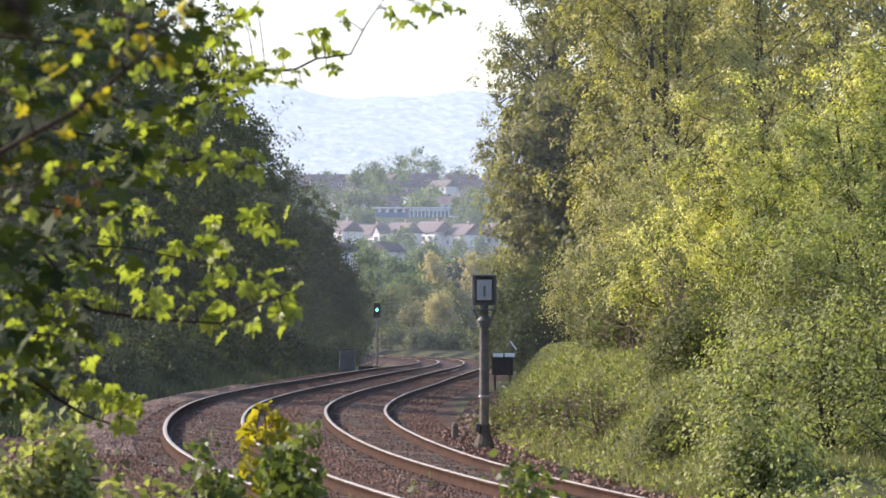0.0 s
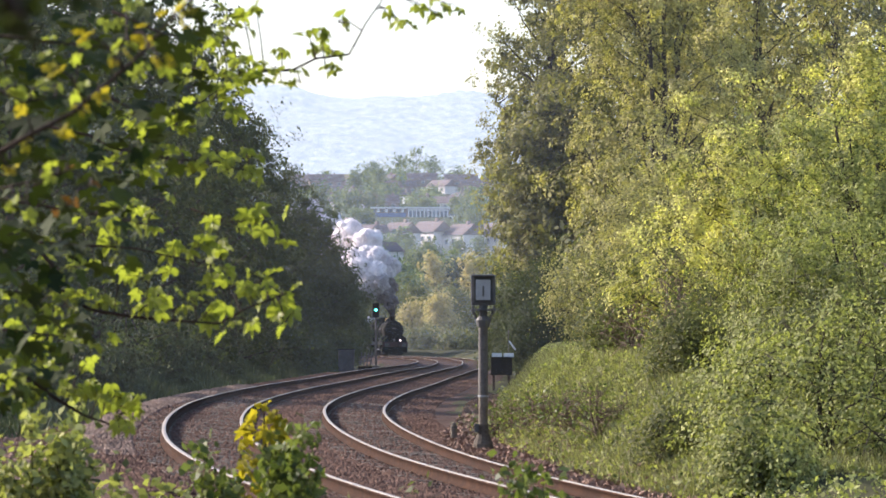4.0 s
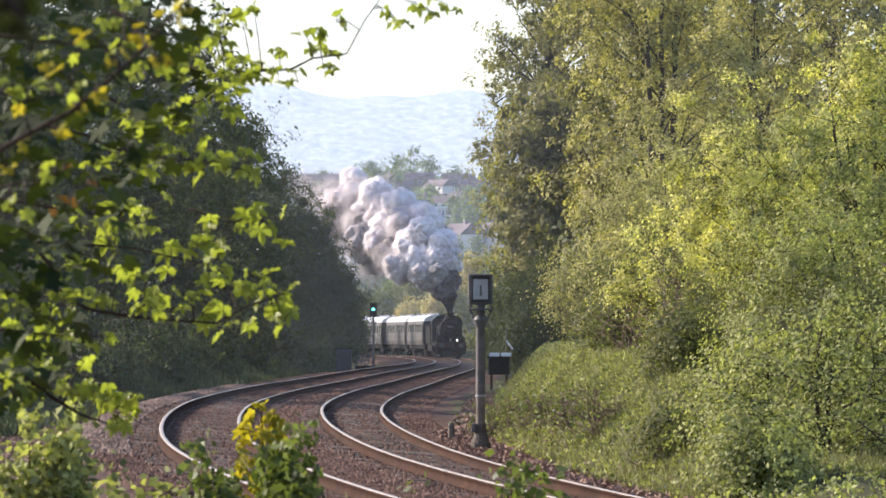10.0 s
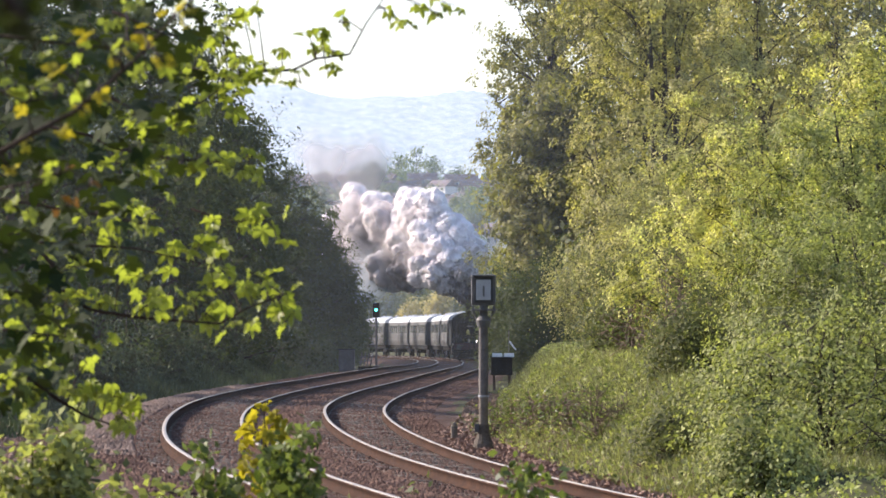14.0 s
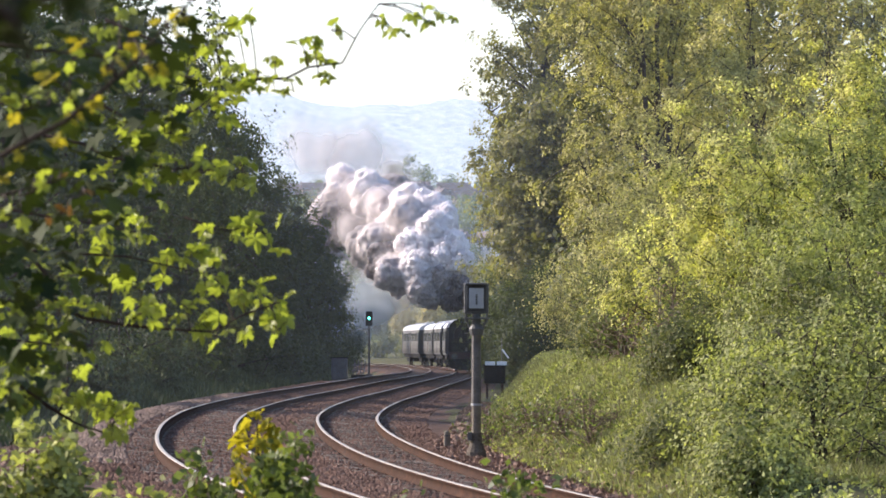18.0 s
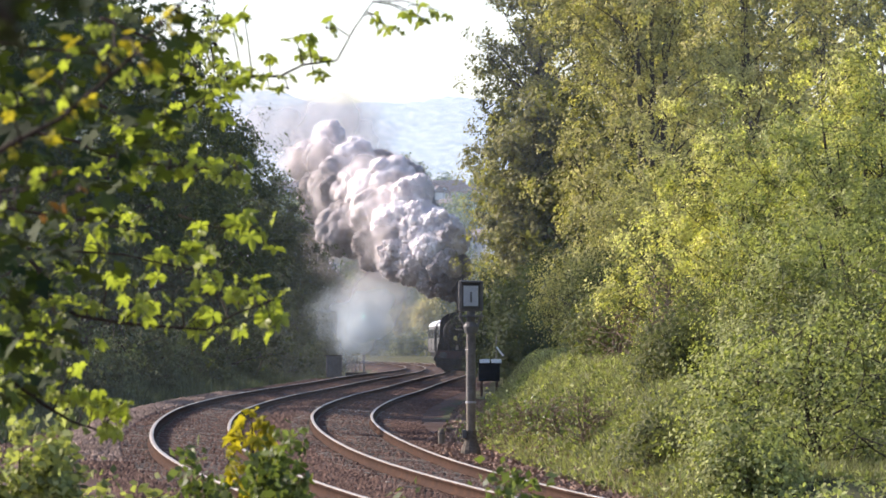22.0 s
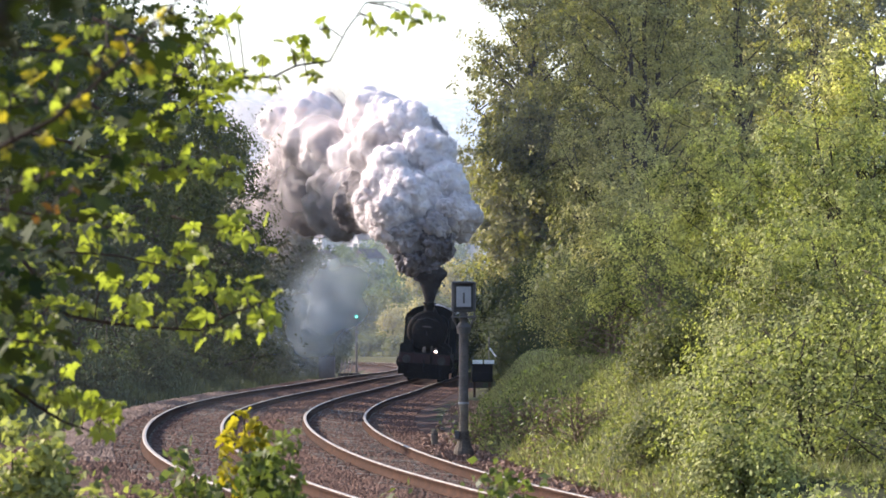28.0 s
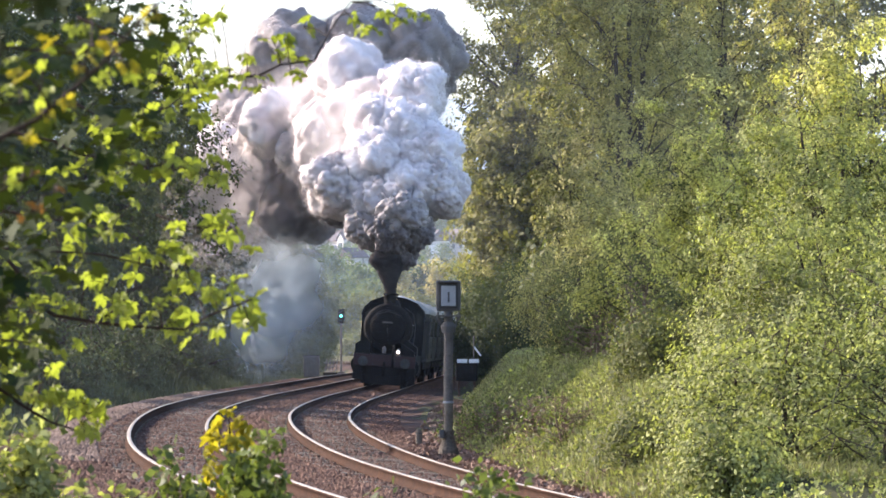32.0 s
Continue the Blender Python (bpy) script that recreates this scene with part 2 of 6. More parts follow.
# sycamore leaf again, darkened: the crown's inner shade is put into the colour
L_INNER = foliage("shade_tinted_sycamore_leaf", (0.01, 0.018, 0.006), (0.045, 0.06, 0.014), 0.25, patch=1.2, gain_by=1.3)
L_SHRUB = foliage("bramble_leaf", (0.04, 0.058, 0.02), (0.21, 0.24, 0.085), 0.36, 0.45, patch=1.5, gain_by=1.5)
L_GRASS = foliage("bank_grass", (0.075, 0.08, 0.042), (0.38, 0.365, 0.19), 0.28, 0.8, gain_by=1.2, patch=1.3)
# leaf green lightened towards blue: distance haze is put into the colour
L_FAR = foliage("far_tree_leaf", (0.05, 0.082, 0.066), (0.3, 0.34, 0.18), 0.3, 0.8, patch=0.15, gain_by=1.5)
# dull leaf colour with the shade of the left bank put in
L_BANK = foliage("shade_tinted_bank_leaf", (0.07, 0.086, 0.046), (0.125, 0.142, 0.075), 0.15, gain_by=1.1, patch=0.4)
L_GOLD = foliage("pale_young_leaf", (0.3, 0.27, 0.13), (0.56, 0.5, 0.26), 0.35, 0.8, tint=(1.0, 0.95, 0.5), patch=0.3, gain_by=1.3)
L_CONIFER = foliage("far_conifer", (0.03, 0.045, 0.04), (0.07, 0.09, 0.07), 0.2, 0.6, patch=0.2)
V_STEAM = vapour("grey_white_smoke", (0.62, 0.572, 0.568), (0.92, 0.865, 0.862), depth=0.4, scale=0.8)
V_DARK = vapour("black_smoke", (0.025, 0.022, 0.023), (0.08, 0.074, 0.076), 0.0, 1.0)
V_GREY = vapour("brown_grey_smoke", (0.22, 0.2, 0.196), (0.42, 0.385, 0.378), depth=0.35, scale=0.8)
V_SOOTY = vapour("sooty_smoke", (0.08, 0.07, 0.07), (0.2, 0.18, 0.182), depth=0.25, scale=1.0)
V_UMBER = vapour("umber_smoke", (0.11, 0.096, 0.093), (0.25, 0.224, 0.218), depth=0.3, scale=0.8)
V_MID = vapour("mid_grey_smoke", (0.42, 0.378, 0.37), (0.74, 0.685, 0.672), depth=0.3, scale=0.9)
V_THIN = soft_vapour("thin_steam", (0.58, 0.67, 0.75), 0.55)
V_SOFT = soft_vapour("soft_grey_smoke", (0.7, 0.655, 0.655), 0.6)
V_TAIL = soft_vapour("thin_brown_smoke", (0.56, 0.51, 0.51), 0.55)
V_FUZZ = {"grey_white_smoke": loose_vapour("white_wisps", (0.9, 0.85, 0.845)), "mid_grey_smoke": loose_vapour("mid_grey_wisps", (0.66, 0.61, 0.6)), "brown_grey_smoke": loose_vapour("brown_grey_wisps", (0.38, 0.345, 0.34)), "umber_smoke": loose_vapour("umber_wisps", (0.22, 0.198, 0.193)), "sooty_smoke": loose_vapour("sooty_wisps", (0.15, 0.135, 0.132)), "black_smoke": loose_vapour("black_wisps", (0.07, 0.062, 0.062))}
V_HAZE = {w: soft_vapour("haze_sheet", (0.8, 0.88, 0.98), w) for w in (0.02, 0.028, 0.06, 0.09)}


# ---------- building helpers ----------
def thing(name, at=(0, 0, 0), label="", category="", group="", kind="", turn=0.0):
    ob = new(name)
    ob.empty_display_size = 0.2
    ob.matrix_basis = pose(*at, 0, 0, turn)
    return tagged(ob, label, category, group, kind)


def part(name, bm, material, parent, label="", smooth=False):
    me = bpy.data.meshes.new(name)
    bm.to_mesh(me)
    bm.free()
    me.materials.append(material)
    if smooth:
        me.polygons.foreach_set("use_smooth", [True] * len(me.polygons))
    ob = new(name, me)
    ob.parent = parent
    return tagged(ob, label)


def raw_mesh(name, verts, faces, materials, per=4, index=None, smooth=False):
    """A mesh from numpy arrays: faces all with the same number of corners."""
    me = bpy.data.meshes.new(name)
    nv, nf = len(verts), len(faces)
    me.vertices.add(nv)
    me.vertices.foreach_set("co", np.asarray(verts, dtype=np.float32).ravel())
    me.loops.add(nf * per)
    me.loops.foreach_set("vertex_index", np.asarray(faces, dtype=np.int32).ravel())
    me.polygons.add(nf)
    me.polygons.foreach_set("loop_start", np.arange(0, nf * per, per, dtype=np.int32))
    me.polygons.foreach_set("loop_total", np.full(nf, per, dtype=np.int32))
    for m in materials:
        me.materials.append(m)
    if index is not None:
        me.polygons.foreach_set("material_index", np.asarray(index, dtype=np.int32))
    if smooth:
        me.polygons.foreach_set("use_smooth", np.ones(nf, dtype=bool))
    me.update(calc_edges=True)
    return me


def put(name, me, parent=None, label=""):
    ob = new(name, me)
    ob.parent = parent
    return tagged(ob, label)


def box(x0, x1, y0, y1, z0, z1, bev=0.0, bm=None):
    bm = bm or bmesh.new()
    r = bmesh.ops.create_cube(bm, size=1.0)
    for v in r["verts"]:
        v.co = Vector(((x0 + x1) / 2 + v.co.x * (x1 - x0), (y0 + y1) / 2 + v.co.y * (y1 - y0), (z0 + z1) / 2 + v.co.z * (z1 - z0)))
    if bev:
        es = list({e for v in r["verts"] for e in v.link_edges})
        bmesh.ops.bevel(bm, geom=es, offset=bev, segments=2, affect="EDGES", profile=0.6)
    return bm


def lathe(profile, segs=24, axis="z", at=(0, 0, 0), bm=None, cap=True):
    """Turn a profile of (radius, along) about an axis."""
    bm = bm or bmesh.new()
    rings = []
    for r, h in profile:
        ring = []
        for i in range(segs):
            a = 2 * math.pi * i / segs
            c, s = r * math.cos(a), r * math.sin(a)
            p = (c, s, h) if axis == "z" else ((c, h, s) if axis == "y" else (h, c, s))
            ring.append(bm.verts.new((p[0] + at[0], p[1] + at[1], p[2] + at[2])))
        rings.append(ring)
    for a, b in zip(rings, rings[1:]):
        for i in range(segs):
            bm.faces.new((a[i], a[(i + 1) % segs], b[(i + 1) % segs], b[i]))
    if cap:
        bm.faces.new(rings[0])
        bm.faces.new(rings[-1])
    bmesh.ops.recalc_face_normals(bm, faces=bm.faces)
    return bm


def tube(points, radii, segs=6, bm=None):
    """A tapered tube along points."""
    bm = bm or bmesh.new()
    rings = []
    pts = [Vector(p) for p in points]
    for i, p in enumerate(pts):
        d = (pts[min(i + 1, len(pts) - 1)] - pts[max(i - 1, 0)]).normalized()
        u = d.cross(Vector((0, 1, 0.01)) if abs(d.y) < 0.9 else Vector((1, 0, 0))).normalized()
        w = d.cross(u)
        r = radii[i] if hasattr(radii, "__len__") else radii
        rings.append([bm.verts.new(p + r * (math.cos(2 * math.pi * k / segs) * u + math.sin(2 * math.pi * k / segs) * w)) for k in range(segs)])
    for a, b in zip(rings, rings[1:]):
        for k in range(segs):
            bm.faces.new((a[k], a[(k + 1) % segs], b[(k + 1) % segs], b[k]))
    bm.faces.new(rings[0])
    bm.faces.new(rings[-1])
    bmesh.ops.recalc_face_normals(bm, faces=bm.faces)
    return bm


def extrude(outline, y0, y1, bm=None):
    """A solid with an outline in x and z, from y0 to y1."""
    bm = bm or bmesh.new()
    a = [bm.verts.new((x, y0, z)) for x, z in outline]
    b = [bm.verts.new((x, y1, z)) for x, z in outline]
    n = len(a)
    for i in range(n):
        bm.faces.new((a[i], a[(i + 1) % n], b[(i + 1) % n], b[i]))
    bm.faces.new(a)
    bm.faces.new(b)
    bmesh.ops.recalc_face_normals(bm, faces=bm.faces)
    return bm


def leaf_sheet(centres, size, rng, droop=0.3, facing=None):
    """Small folded leaves at the given places, as arrays of corners and faces; facing: the way that they turn to, outwards and up."""
    n = len(centres)
    d = rng.normal(size=(n, 3))
    d[:, 2] -= droop
    if facing is not None:
        up = facing + rng.normal(0, 0.42, (n, 3))
        up /= np.linalg.norm(up, axis=1)[:, None] + 1e-9
        d -= (d * up).sum(axis=1)[:, None] * up
    d /= np.linalg.norm(d, axis=1)[:, None]
    e = np.cross(up, d) if facing is not None else np.cross(d, rng.normal(size=(n, 3)))
    e /= np.linalg.norm(e, axis=1)[:, None] + 1e-9
    nrm = np.cross(d, e)
    ln = size * (0.65 + 0.7 * rng.random(n))[:, None]
    c = np.asarray(centres)
    v = np.empty((n, 4, 3))
    v[:, 0] = c - 0.5 * ln * d
    v[:, 1] = c + 0.33 * ln * e + 0.1 * ln * nrm
    v[:, 2] = c + 0.55 * ln * d
    v[:, 3] = c - 0.33 * ln * e + 0.1 * ln * nrm
    return v.reshape(-1, 3), np.arange(4 * n).reshape(-1, 4)


# ---------- the line: two tracks on a curve ----------
WAY = [(-80, 33.5), (-60, 26.8), (0, 10.6), (40, 4.1), (50, 2.75), (66, 0.97), (80, -0.25), (95, -1.1), (110, -1.76), (130, -2.3), (150, -2.34), (175, -1.98), (200, -1.24), (220, -0.75), (240, -0.3),
       (290, 1.05), (315, 1.7), (340, 2.1), (380, 2.35), (407, 2.12), (430, 1.5), (451, 0.7), (484, -2.0), (517, -6.1), (560, -13.5), (620, -27.5), (700, -53)]
YS = np.arange(-80.0, 700.5, 1.0)
XS = np.interp(YS, [y for y, x in WAY], [x for y, x in WAY])
for _ in range(3):
    XS = np.convolve(np.pad(XS, 6, mode="reflect", reflect_type="odd"), np.ones(13) / 13, mode="valid")
TRACK_GAP = 3.38


def cant(y):
    """How much the outer rail of the bend stands above the inner one."""
    return 0.115 * max(0.0, min(1.0, (400 - y) / 120))


def rise(y):
    """How much the far track stands above the near one."""
    return 0.155 * max(0.0, min(1.0, (370 - y) / 110))


def tilt(u, y):
    """Level of the tilted track beds, u metres aside of the near track's middle."""
    e, r = cant(y) / 1.505, rise(y)
    return float(np.interp(u, [-TRACK_GAP - 1.7, -TRACK_GAP + 1.4, -1.4, 1.6], [r + 1.7 * e, r - 1.4 * e, 1.4 * e, -1.6 * e]))


def line_x(y, side=0.0):
    """The place across of the near track's middle line, moved sideways by side metres."""
    return float(np.interp(y, YS, XS)) + side * math.sqrt(1 + line_slope(y) ** 2)


def line_slope(y):
    return float(np.interp(y + 1, YS, XS) - np.interp(y - 1, YS, XS)) / 2


def head_y(t):
    """How far off the engine's buffers are."""
    return 484.0 - 10.6 * (t - 6.0)


def rail_mesh(name, side, y0=-70, y1=690):
    """One flat-bottomed rail swept along the line; its head is polished."""
    prof = [(-0.07, -0.16), (-0.07, -0.145), (-0.012, -0.125), (-0.012, -0.045), (-0.036, -0.035), (-0.036, -0.006), (-0.026, 0.0),
            (0.026, 0.0), (0.036, -0.006), (0.036, -0.035), (0.012, -0.045), (0.012, -0.125), (0.07, -0.145), (0.07, -0.16)]
    ys = np.concatenate([np.arange(y0, 50, 4.0), np.arange(50, 260, 1.5), np.arange(260, y1, 4.0)])
    v, k = [], len(prof)
    for y in ys:
        m = line_slope(y)
        c = 1 / math.sqrt(1 + m * m)
        x = line_x(y, side)
        lift = tilt(side, y)
        for px, pz in prof:
            v.append((x + px * c, y - px * m * c, pz + lift))
    f, idx = [], []
    for i in range(len(ys) - 1):
        for j in range(k):
            jn = (j + 1) % k
            f.append((i * k + j, i * k + jn, (i + 1) * k + jn, (i + 1) * k + j))
            idx.append(1 if 5 <= j <= 7 else 0)
    return raw_mesh(name, v, f, [M_RAIL, M_RAILTOP], 4, idx)


def sleeper_piece():
    bm = box(-1.25, 1.25, -0.12, 0.12, -0.14, 0.0, 0.012)
    me = bpy.data.meshes.new("sleeper")
    bm.to_mesh(me)
    bm.free()
    me.materials.append(M_SLEEPER)
    return me


SLEEPER = sleeper_piece()


def build_tracks():
    rng = np.random.RandomState(5)
    for name, off, lab in (("near_line", 0.0, "curved railway track with rusty rails on brown ballast"),
                           ("far_line", -TRACK_GAP, "second curved railway track beside the first on brown ballast")):
        t = thing("railway_track", (0, 0, 0), lab, "railway track", "tracks of the line", "structure")
        for s in (-0.7525, 0.7525):
            put("rail", rail_mesh("rail", off + s), t, "rusty steel rail with a polished head")
        piece = SLEEPER
        for i in range(150):
            y = 57 + 0.66 * i
            ob = put("sleeper", piece, t)
            x = line_x(y, off)
            lean = math.degrees(math.atan(cant(y) / 1.505))
            ob.matrix_basis = pose(x, y, -0.176 + 0.022 * rng.random() + tilt(off, y), 0.4 * rng.normal(), lean, -math.degrees(math.atan(line_slope(y))))


FOOT_Y, FOOT_U = (60, 80, 95, 112, 124, 140, 175, 220, 300), (1.7, 1.85, 2.0, 2.4, 3.1, 3.6, 3.7, 3.9, 4.6)


def bed_height(x, y):
    """Ground level beside and under the line."""
    u = x - line_x(y)
    near = -0.215 + tilt(u, y)
    # shoulder and bank on the shaded side
    if u < -5.3:
        w = min(1.0, (-5.3 - u) / 2.0)
        near -= 0.75 * w * w * (3 - 2 * w)
    if u < -8.0 and y > 100:
        w = min(1.0, (-8.0 - u) / 6.0) * min(1.0, (y - 100) / 40)
        near += 2.6 * w * w * (3 - 2 * w)
    # bank on the sunlit side
    foot = float(np.interp(y, FOOT_Y, FOOT_U))
    if u > foot:
        w = min(1.0, (u - foot) / 2.2) * min(1.0, max(0.0, (y - 55) / 38))
        near += (1.75 if y < 190 else 1.75 * max(0.35, 1 - (y - 190) / 90)) * w * w * (3 - 2 * w)
    return near


FAR_Z = [(-300, -0.5), (500, -0.5), (600, 0.0), (700, 2), (900, 10), (1200, 22), (1500, 36), (1900, 54), (2300, 73), (2500, 77), (2800, 70), (4800, 60)]


def far_height(x, y):
    z = float(np.interp(y, [a for a, b in FAR_Z], [b for a, b in FAR_Z]))
    if y > 650:
        z += (noise.noise(Vector((x / 150, y / 200, 0.3))) * 4) * min(1, (y - 650) / 300)
    return z


def grid_mesh(name, xs, ys, height, mats, smooth=True):
    v = [(x, y, height(x, y)) for y in ys for x in xs]
    n = len(xs)
    f = [(j * n + i, j * n + i + 1, (j + 1) * n + i + 1, (j + 1) * n + i) for j in range(len(ys) - 1) for i in range(n - 1)]
    return raw_mesh(name, v, f, mats, 4, None, smooth)


def build_ground():
    xs = np.concatenate([np.linspace(-2500, -60, 24), np.linspace(-40, 40, 21), np.linspace(60, 2500, 24)])
    ys = np.concatenate([np.linspace(-1500, -100, 10), np.linspace(-80, 700, 40), np.linspace(740, 4800, 60)])

    def low(x, y):
        z = far_height(x, y)
        return z - 0.5 if y < 640 else z
    g = put("ground", grid_mesh("ground", xs, ys, low, [M_GROUND]))
    tagged(g, "grassy and earthy ground rising to far hills", "ground", "", "structure")
    # trackside: bed, shoulders and banks follow the line
    us = np.concatenate([np.linspace(-34, -9, 24), np.linspace(-8.5, -5.2, 12), np.linspace(-4.9, 1.7, 20), np.linspace(1.9, 8, 24), np.linspace(9, 30, 12)])
    ys2 = np.concatenate([np.arange(-70, 50, 6.0), np.arange(50, 240, 1.5), np.arange(240, 640, 6.0)])
    rng = np.random.RandomState(2)
    v, n = [], len(us)
    for y in ys2:
        lx = line_x(y)
        for u in us:
            z = bed_height(lx + u, y)
            rough = 0.03 if -6.5 < u < 2.5 else 0.16
            z += rough * noise.noise(Vector((u * 1.3, y * 0.6, 2.0))) + (0.02 if rough < 0.1 else 0.06) * noise.noise(Vector((u * 5, y * 3, 7.0)))
            v.append((lx + u, y, z))
    f, idx = [], []
    for j in range(len(ys2) - 1):
        for i in range(n - 1):
            f.append((j * n + i, j * n + i + 1, (j + 1) * n + i + 1, (j + 1) * n + i))
            u = us[i] + 0.5 * noise.noise(Vector((us[i], ys2[j] * 0.3, 1)))
            idx.append(0 if -6.5 < u < 1.9 else (1 if u < 0 and ys2[j] < 170 else (0 if 0 < u < 2.6 else 2)))
    b = put("trackbed", raw_mesh("trackbed", v, f, [M_BALLAST, M_LITTER, M_BANK], 4, idx, True))
    tagged(b, "brown stone ballast bed with earthy grassy banks", "track bed", "", "structure")


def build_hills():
    """Far hills as a glowing backdrop; haze and daylight are put into its colours."""
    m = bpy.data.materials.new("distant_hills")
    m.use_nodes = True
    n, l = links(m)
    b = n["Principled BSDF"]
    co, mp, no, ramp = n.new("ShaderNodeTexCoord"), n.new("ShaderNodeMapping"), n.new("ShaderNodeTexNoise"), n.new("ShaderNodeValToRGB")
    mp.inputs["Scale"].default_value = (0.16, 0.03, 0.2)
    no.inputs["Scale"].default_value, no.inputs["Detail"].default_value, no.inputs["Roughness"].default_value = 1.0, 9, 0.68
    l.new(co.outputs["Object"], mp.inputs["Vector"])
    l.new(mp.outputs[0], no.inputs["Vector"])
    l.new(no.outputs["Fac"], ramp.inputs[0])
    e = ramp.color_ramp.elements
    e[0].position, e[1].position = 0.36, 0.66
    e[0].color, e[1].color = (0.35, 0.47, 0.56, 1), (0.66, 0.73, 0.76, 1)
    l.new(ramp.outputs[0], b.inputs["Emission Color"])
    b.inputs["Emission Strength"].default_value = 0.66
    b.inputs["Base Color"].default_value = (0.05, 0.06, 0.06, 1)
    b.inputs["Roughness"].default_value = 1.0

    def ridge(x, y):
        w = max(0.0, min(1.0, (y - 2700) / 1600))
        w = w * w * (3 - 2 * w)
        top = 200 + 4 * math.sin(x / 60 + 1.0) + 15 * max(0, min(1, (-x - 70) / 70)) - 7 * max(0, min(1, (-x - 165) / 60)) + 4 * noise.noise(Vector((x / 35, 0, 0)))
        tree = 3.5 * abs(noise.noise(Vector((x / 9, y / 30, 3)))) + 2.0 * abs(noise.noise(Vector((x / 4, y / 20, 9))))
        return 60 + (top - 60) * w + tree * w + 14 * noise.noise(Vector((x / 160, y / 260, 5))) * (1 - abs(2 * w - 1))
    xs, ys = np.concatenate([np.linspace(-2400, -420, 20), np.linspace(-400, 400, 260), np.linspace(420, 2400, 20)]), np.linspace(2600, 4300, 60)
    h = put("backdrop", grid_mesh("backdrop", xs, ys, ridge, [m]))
    tagged(h, "glowing backdrop of far wooded hills, haze put into the blue", "hills", "", "structure")


# ---------- trees ----------
def grow(name, at, height, radius, leaves, leaf, mat, seed, label, low=0.18, lean=(0, 0), stems=1, clump=0.42, limbs=26, category="tree", group="", bark=None, top_narrow=0.55, limb_r=1.0, split=False, trunk_r=1.0, tuft=0.33):
    """A tree: tapered trunk, limbs that reach into the crown, and a crown of small leaves gathered in clumps."""
    rng = np.random.RandomState(seed)
    t = thing(name, at, label, category, group)
    bark = bark or M_BARK
    tops = []
    bm = bmesh.new()
    for s in range(stems):
        ox = rng.normal(0, radius * 0.12, 2) if stems > 1 else np.zeros(2)
        h = height * (0.96 - 0.12 * s * rng.random())
        pts, rad = [], []
        for i in range(9):
            w = i / 8
            pts.append((ox[0] * (0.3 + w) + lean[0] * w + 0.12 * radius * math.sin(3 * w + seed), ox[1] * (0.3 + w) + lean[1] * w, h * w - 0.25 * (i == 0)))
            rad.append((0.018 * height * trunk_r * (1 - w) + 0.012) * (1.25 if i == 0 else 1))
        tube(pts, rad, 8, bm)
        tops.append(np.array(pts))
    bl = bm
    cent = []
    for i in range(limbs):
        st = tops[i % stems]
        w = low + (1 - low) * (i + 0.5 * rng.random()) / limbs
        base = np.array([np.interp(max(0.05, w - 0.12), np.linspace(0, 1, 9), st[:, k]) for k in range(3)])
        axis = np.array([np.interp(w, np.linspace(0, 1, 9), st[:, k]) for k in range(3)])
        a = 2.4 * i + rng.random()
        q = (w - low) / (1 - low)
        prof = math.sqrt(max(0.03, 1 - (abs(q - 0.36) / (0.64 if q > 0.36 else 0.62)) ** 2.2)) if top_narrow else 1.0
        r = radius * prof * (0.68 + 0.42 * rng.random())
        tip = axis + np.array([r * math.cos(a), r * math.sin(a), (0.12 + 0.1 * rng.random()) * radius])
        mid = base * 0.45 + tip * 0.55 + rng.normal(0, 0.05 * radius, 3) + np.array([0, 0, 0.06 * radius])
        lr = 0.0065 * height * limb_r * (1.1 - q)
        if split:
            bl = bmesh.new()
        tube([base, mid, tip], [lr + 0.008, 0.55 * lr + 0.006, 0.006], 5, bl)
        for k in range(5):
            f = 0.3 + 0.7 * (k + rng.random()) / 5
            p = (base * (1 - f) + mid * f) if f < 0.5 else (mid * (1 - f) + tip * f)
            q2 = p + rng.normal(0, 0.22 * radius, 3)
            tube([p, q2], [0.35 * lr + 0.005, 0.004], 4, bl)
            cent.append(q2)
        cent.append(tip)
        if split:
            part("limb", bl, bark, t, "", True)
    part("trunk", bm, bark, t, "", True)
    cent = np.array(cent)
    per = rng.choice(len(cent), leaves)
    size = clump * (0.6 + 0.9 * rng.random(len(cent)))
    tufts = rng.normal(size=(len(cent), 9, 3)) * size[:, None, None] * np.array([1, 1, 0.8])
    pick = np.minimum(8, (9 * rng.random(leaves) ** 1.5).astype(int))
    c = cent[per] + tufts[per, pick] + rng.normal(size=(leaves, 3)) * (tuft * size)[per][:, None]
    keep = c[:, 2] > 0.1
    c = c[keep]
    heart = np.array([lean[0] * 0.5, lean[1] * 0.5, 0.0])
    away = (c - heart) * np.array([1, 1, 0])
    away /= np.linalg.norm(away, axis=1)[:, None] + 1e-6
    ball_way = c - cent[per][keep]
    ball_way /= np.linalg.norm(ball_way, axis=1)[:, None] + 1e-6
    v, f = leaf_sheet(c, leaf, rng, facing=0.55 * away + 0.6 * ball_way + np.array([0, 0, 0.45]))
    tagged(put("crown", raw_mesh("crown", v, f, [mat]), t), kind="stuff")
    return t


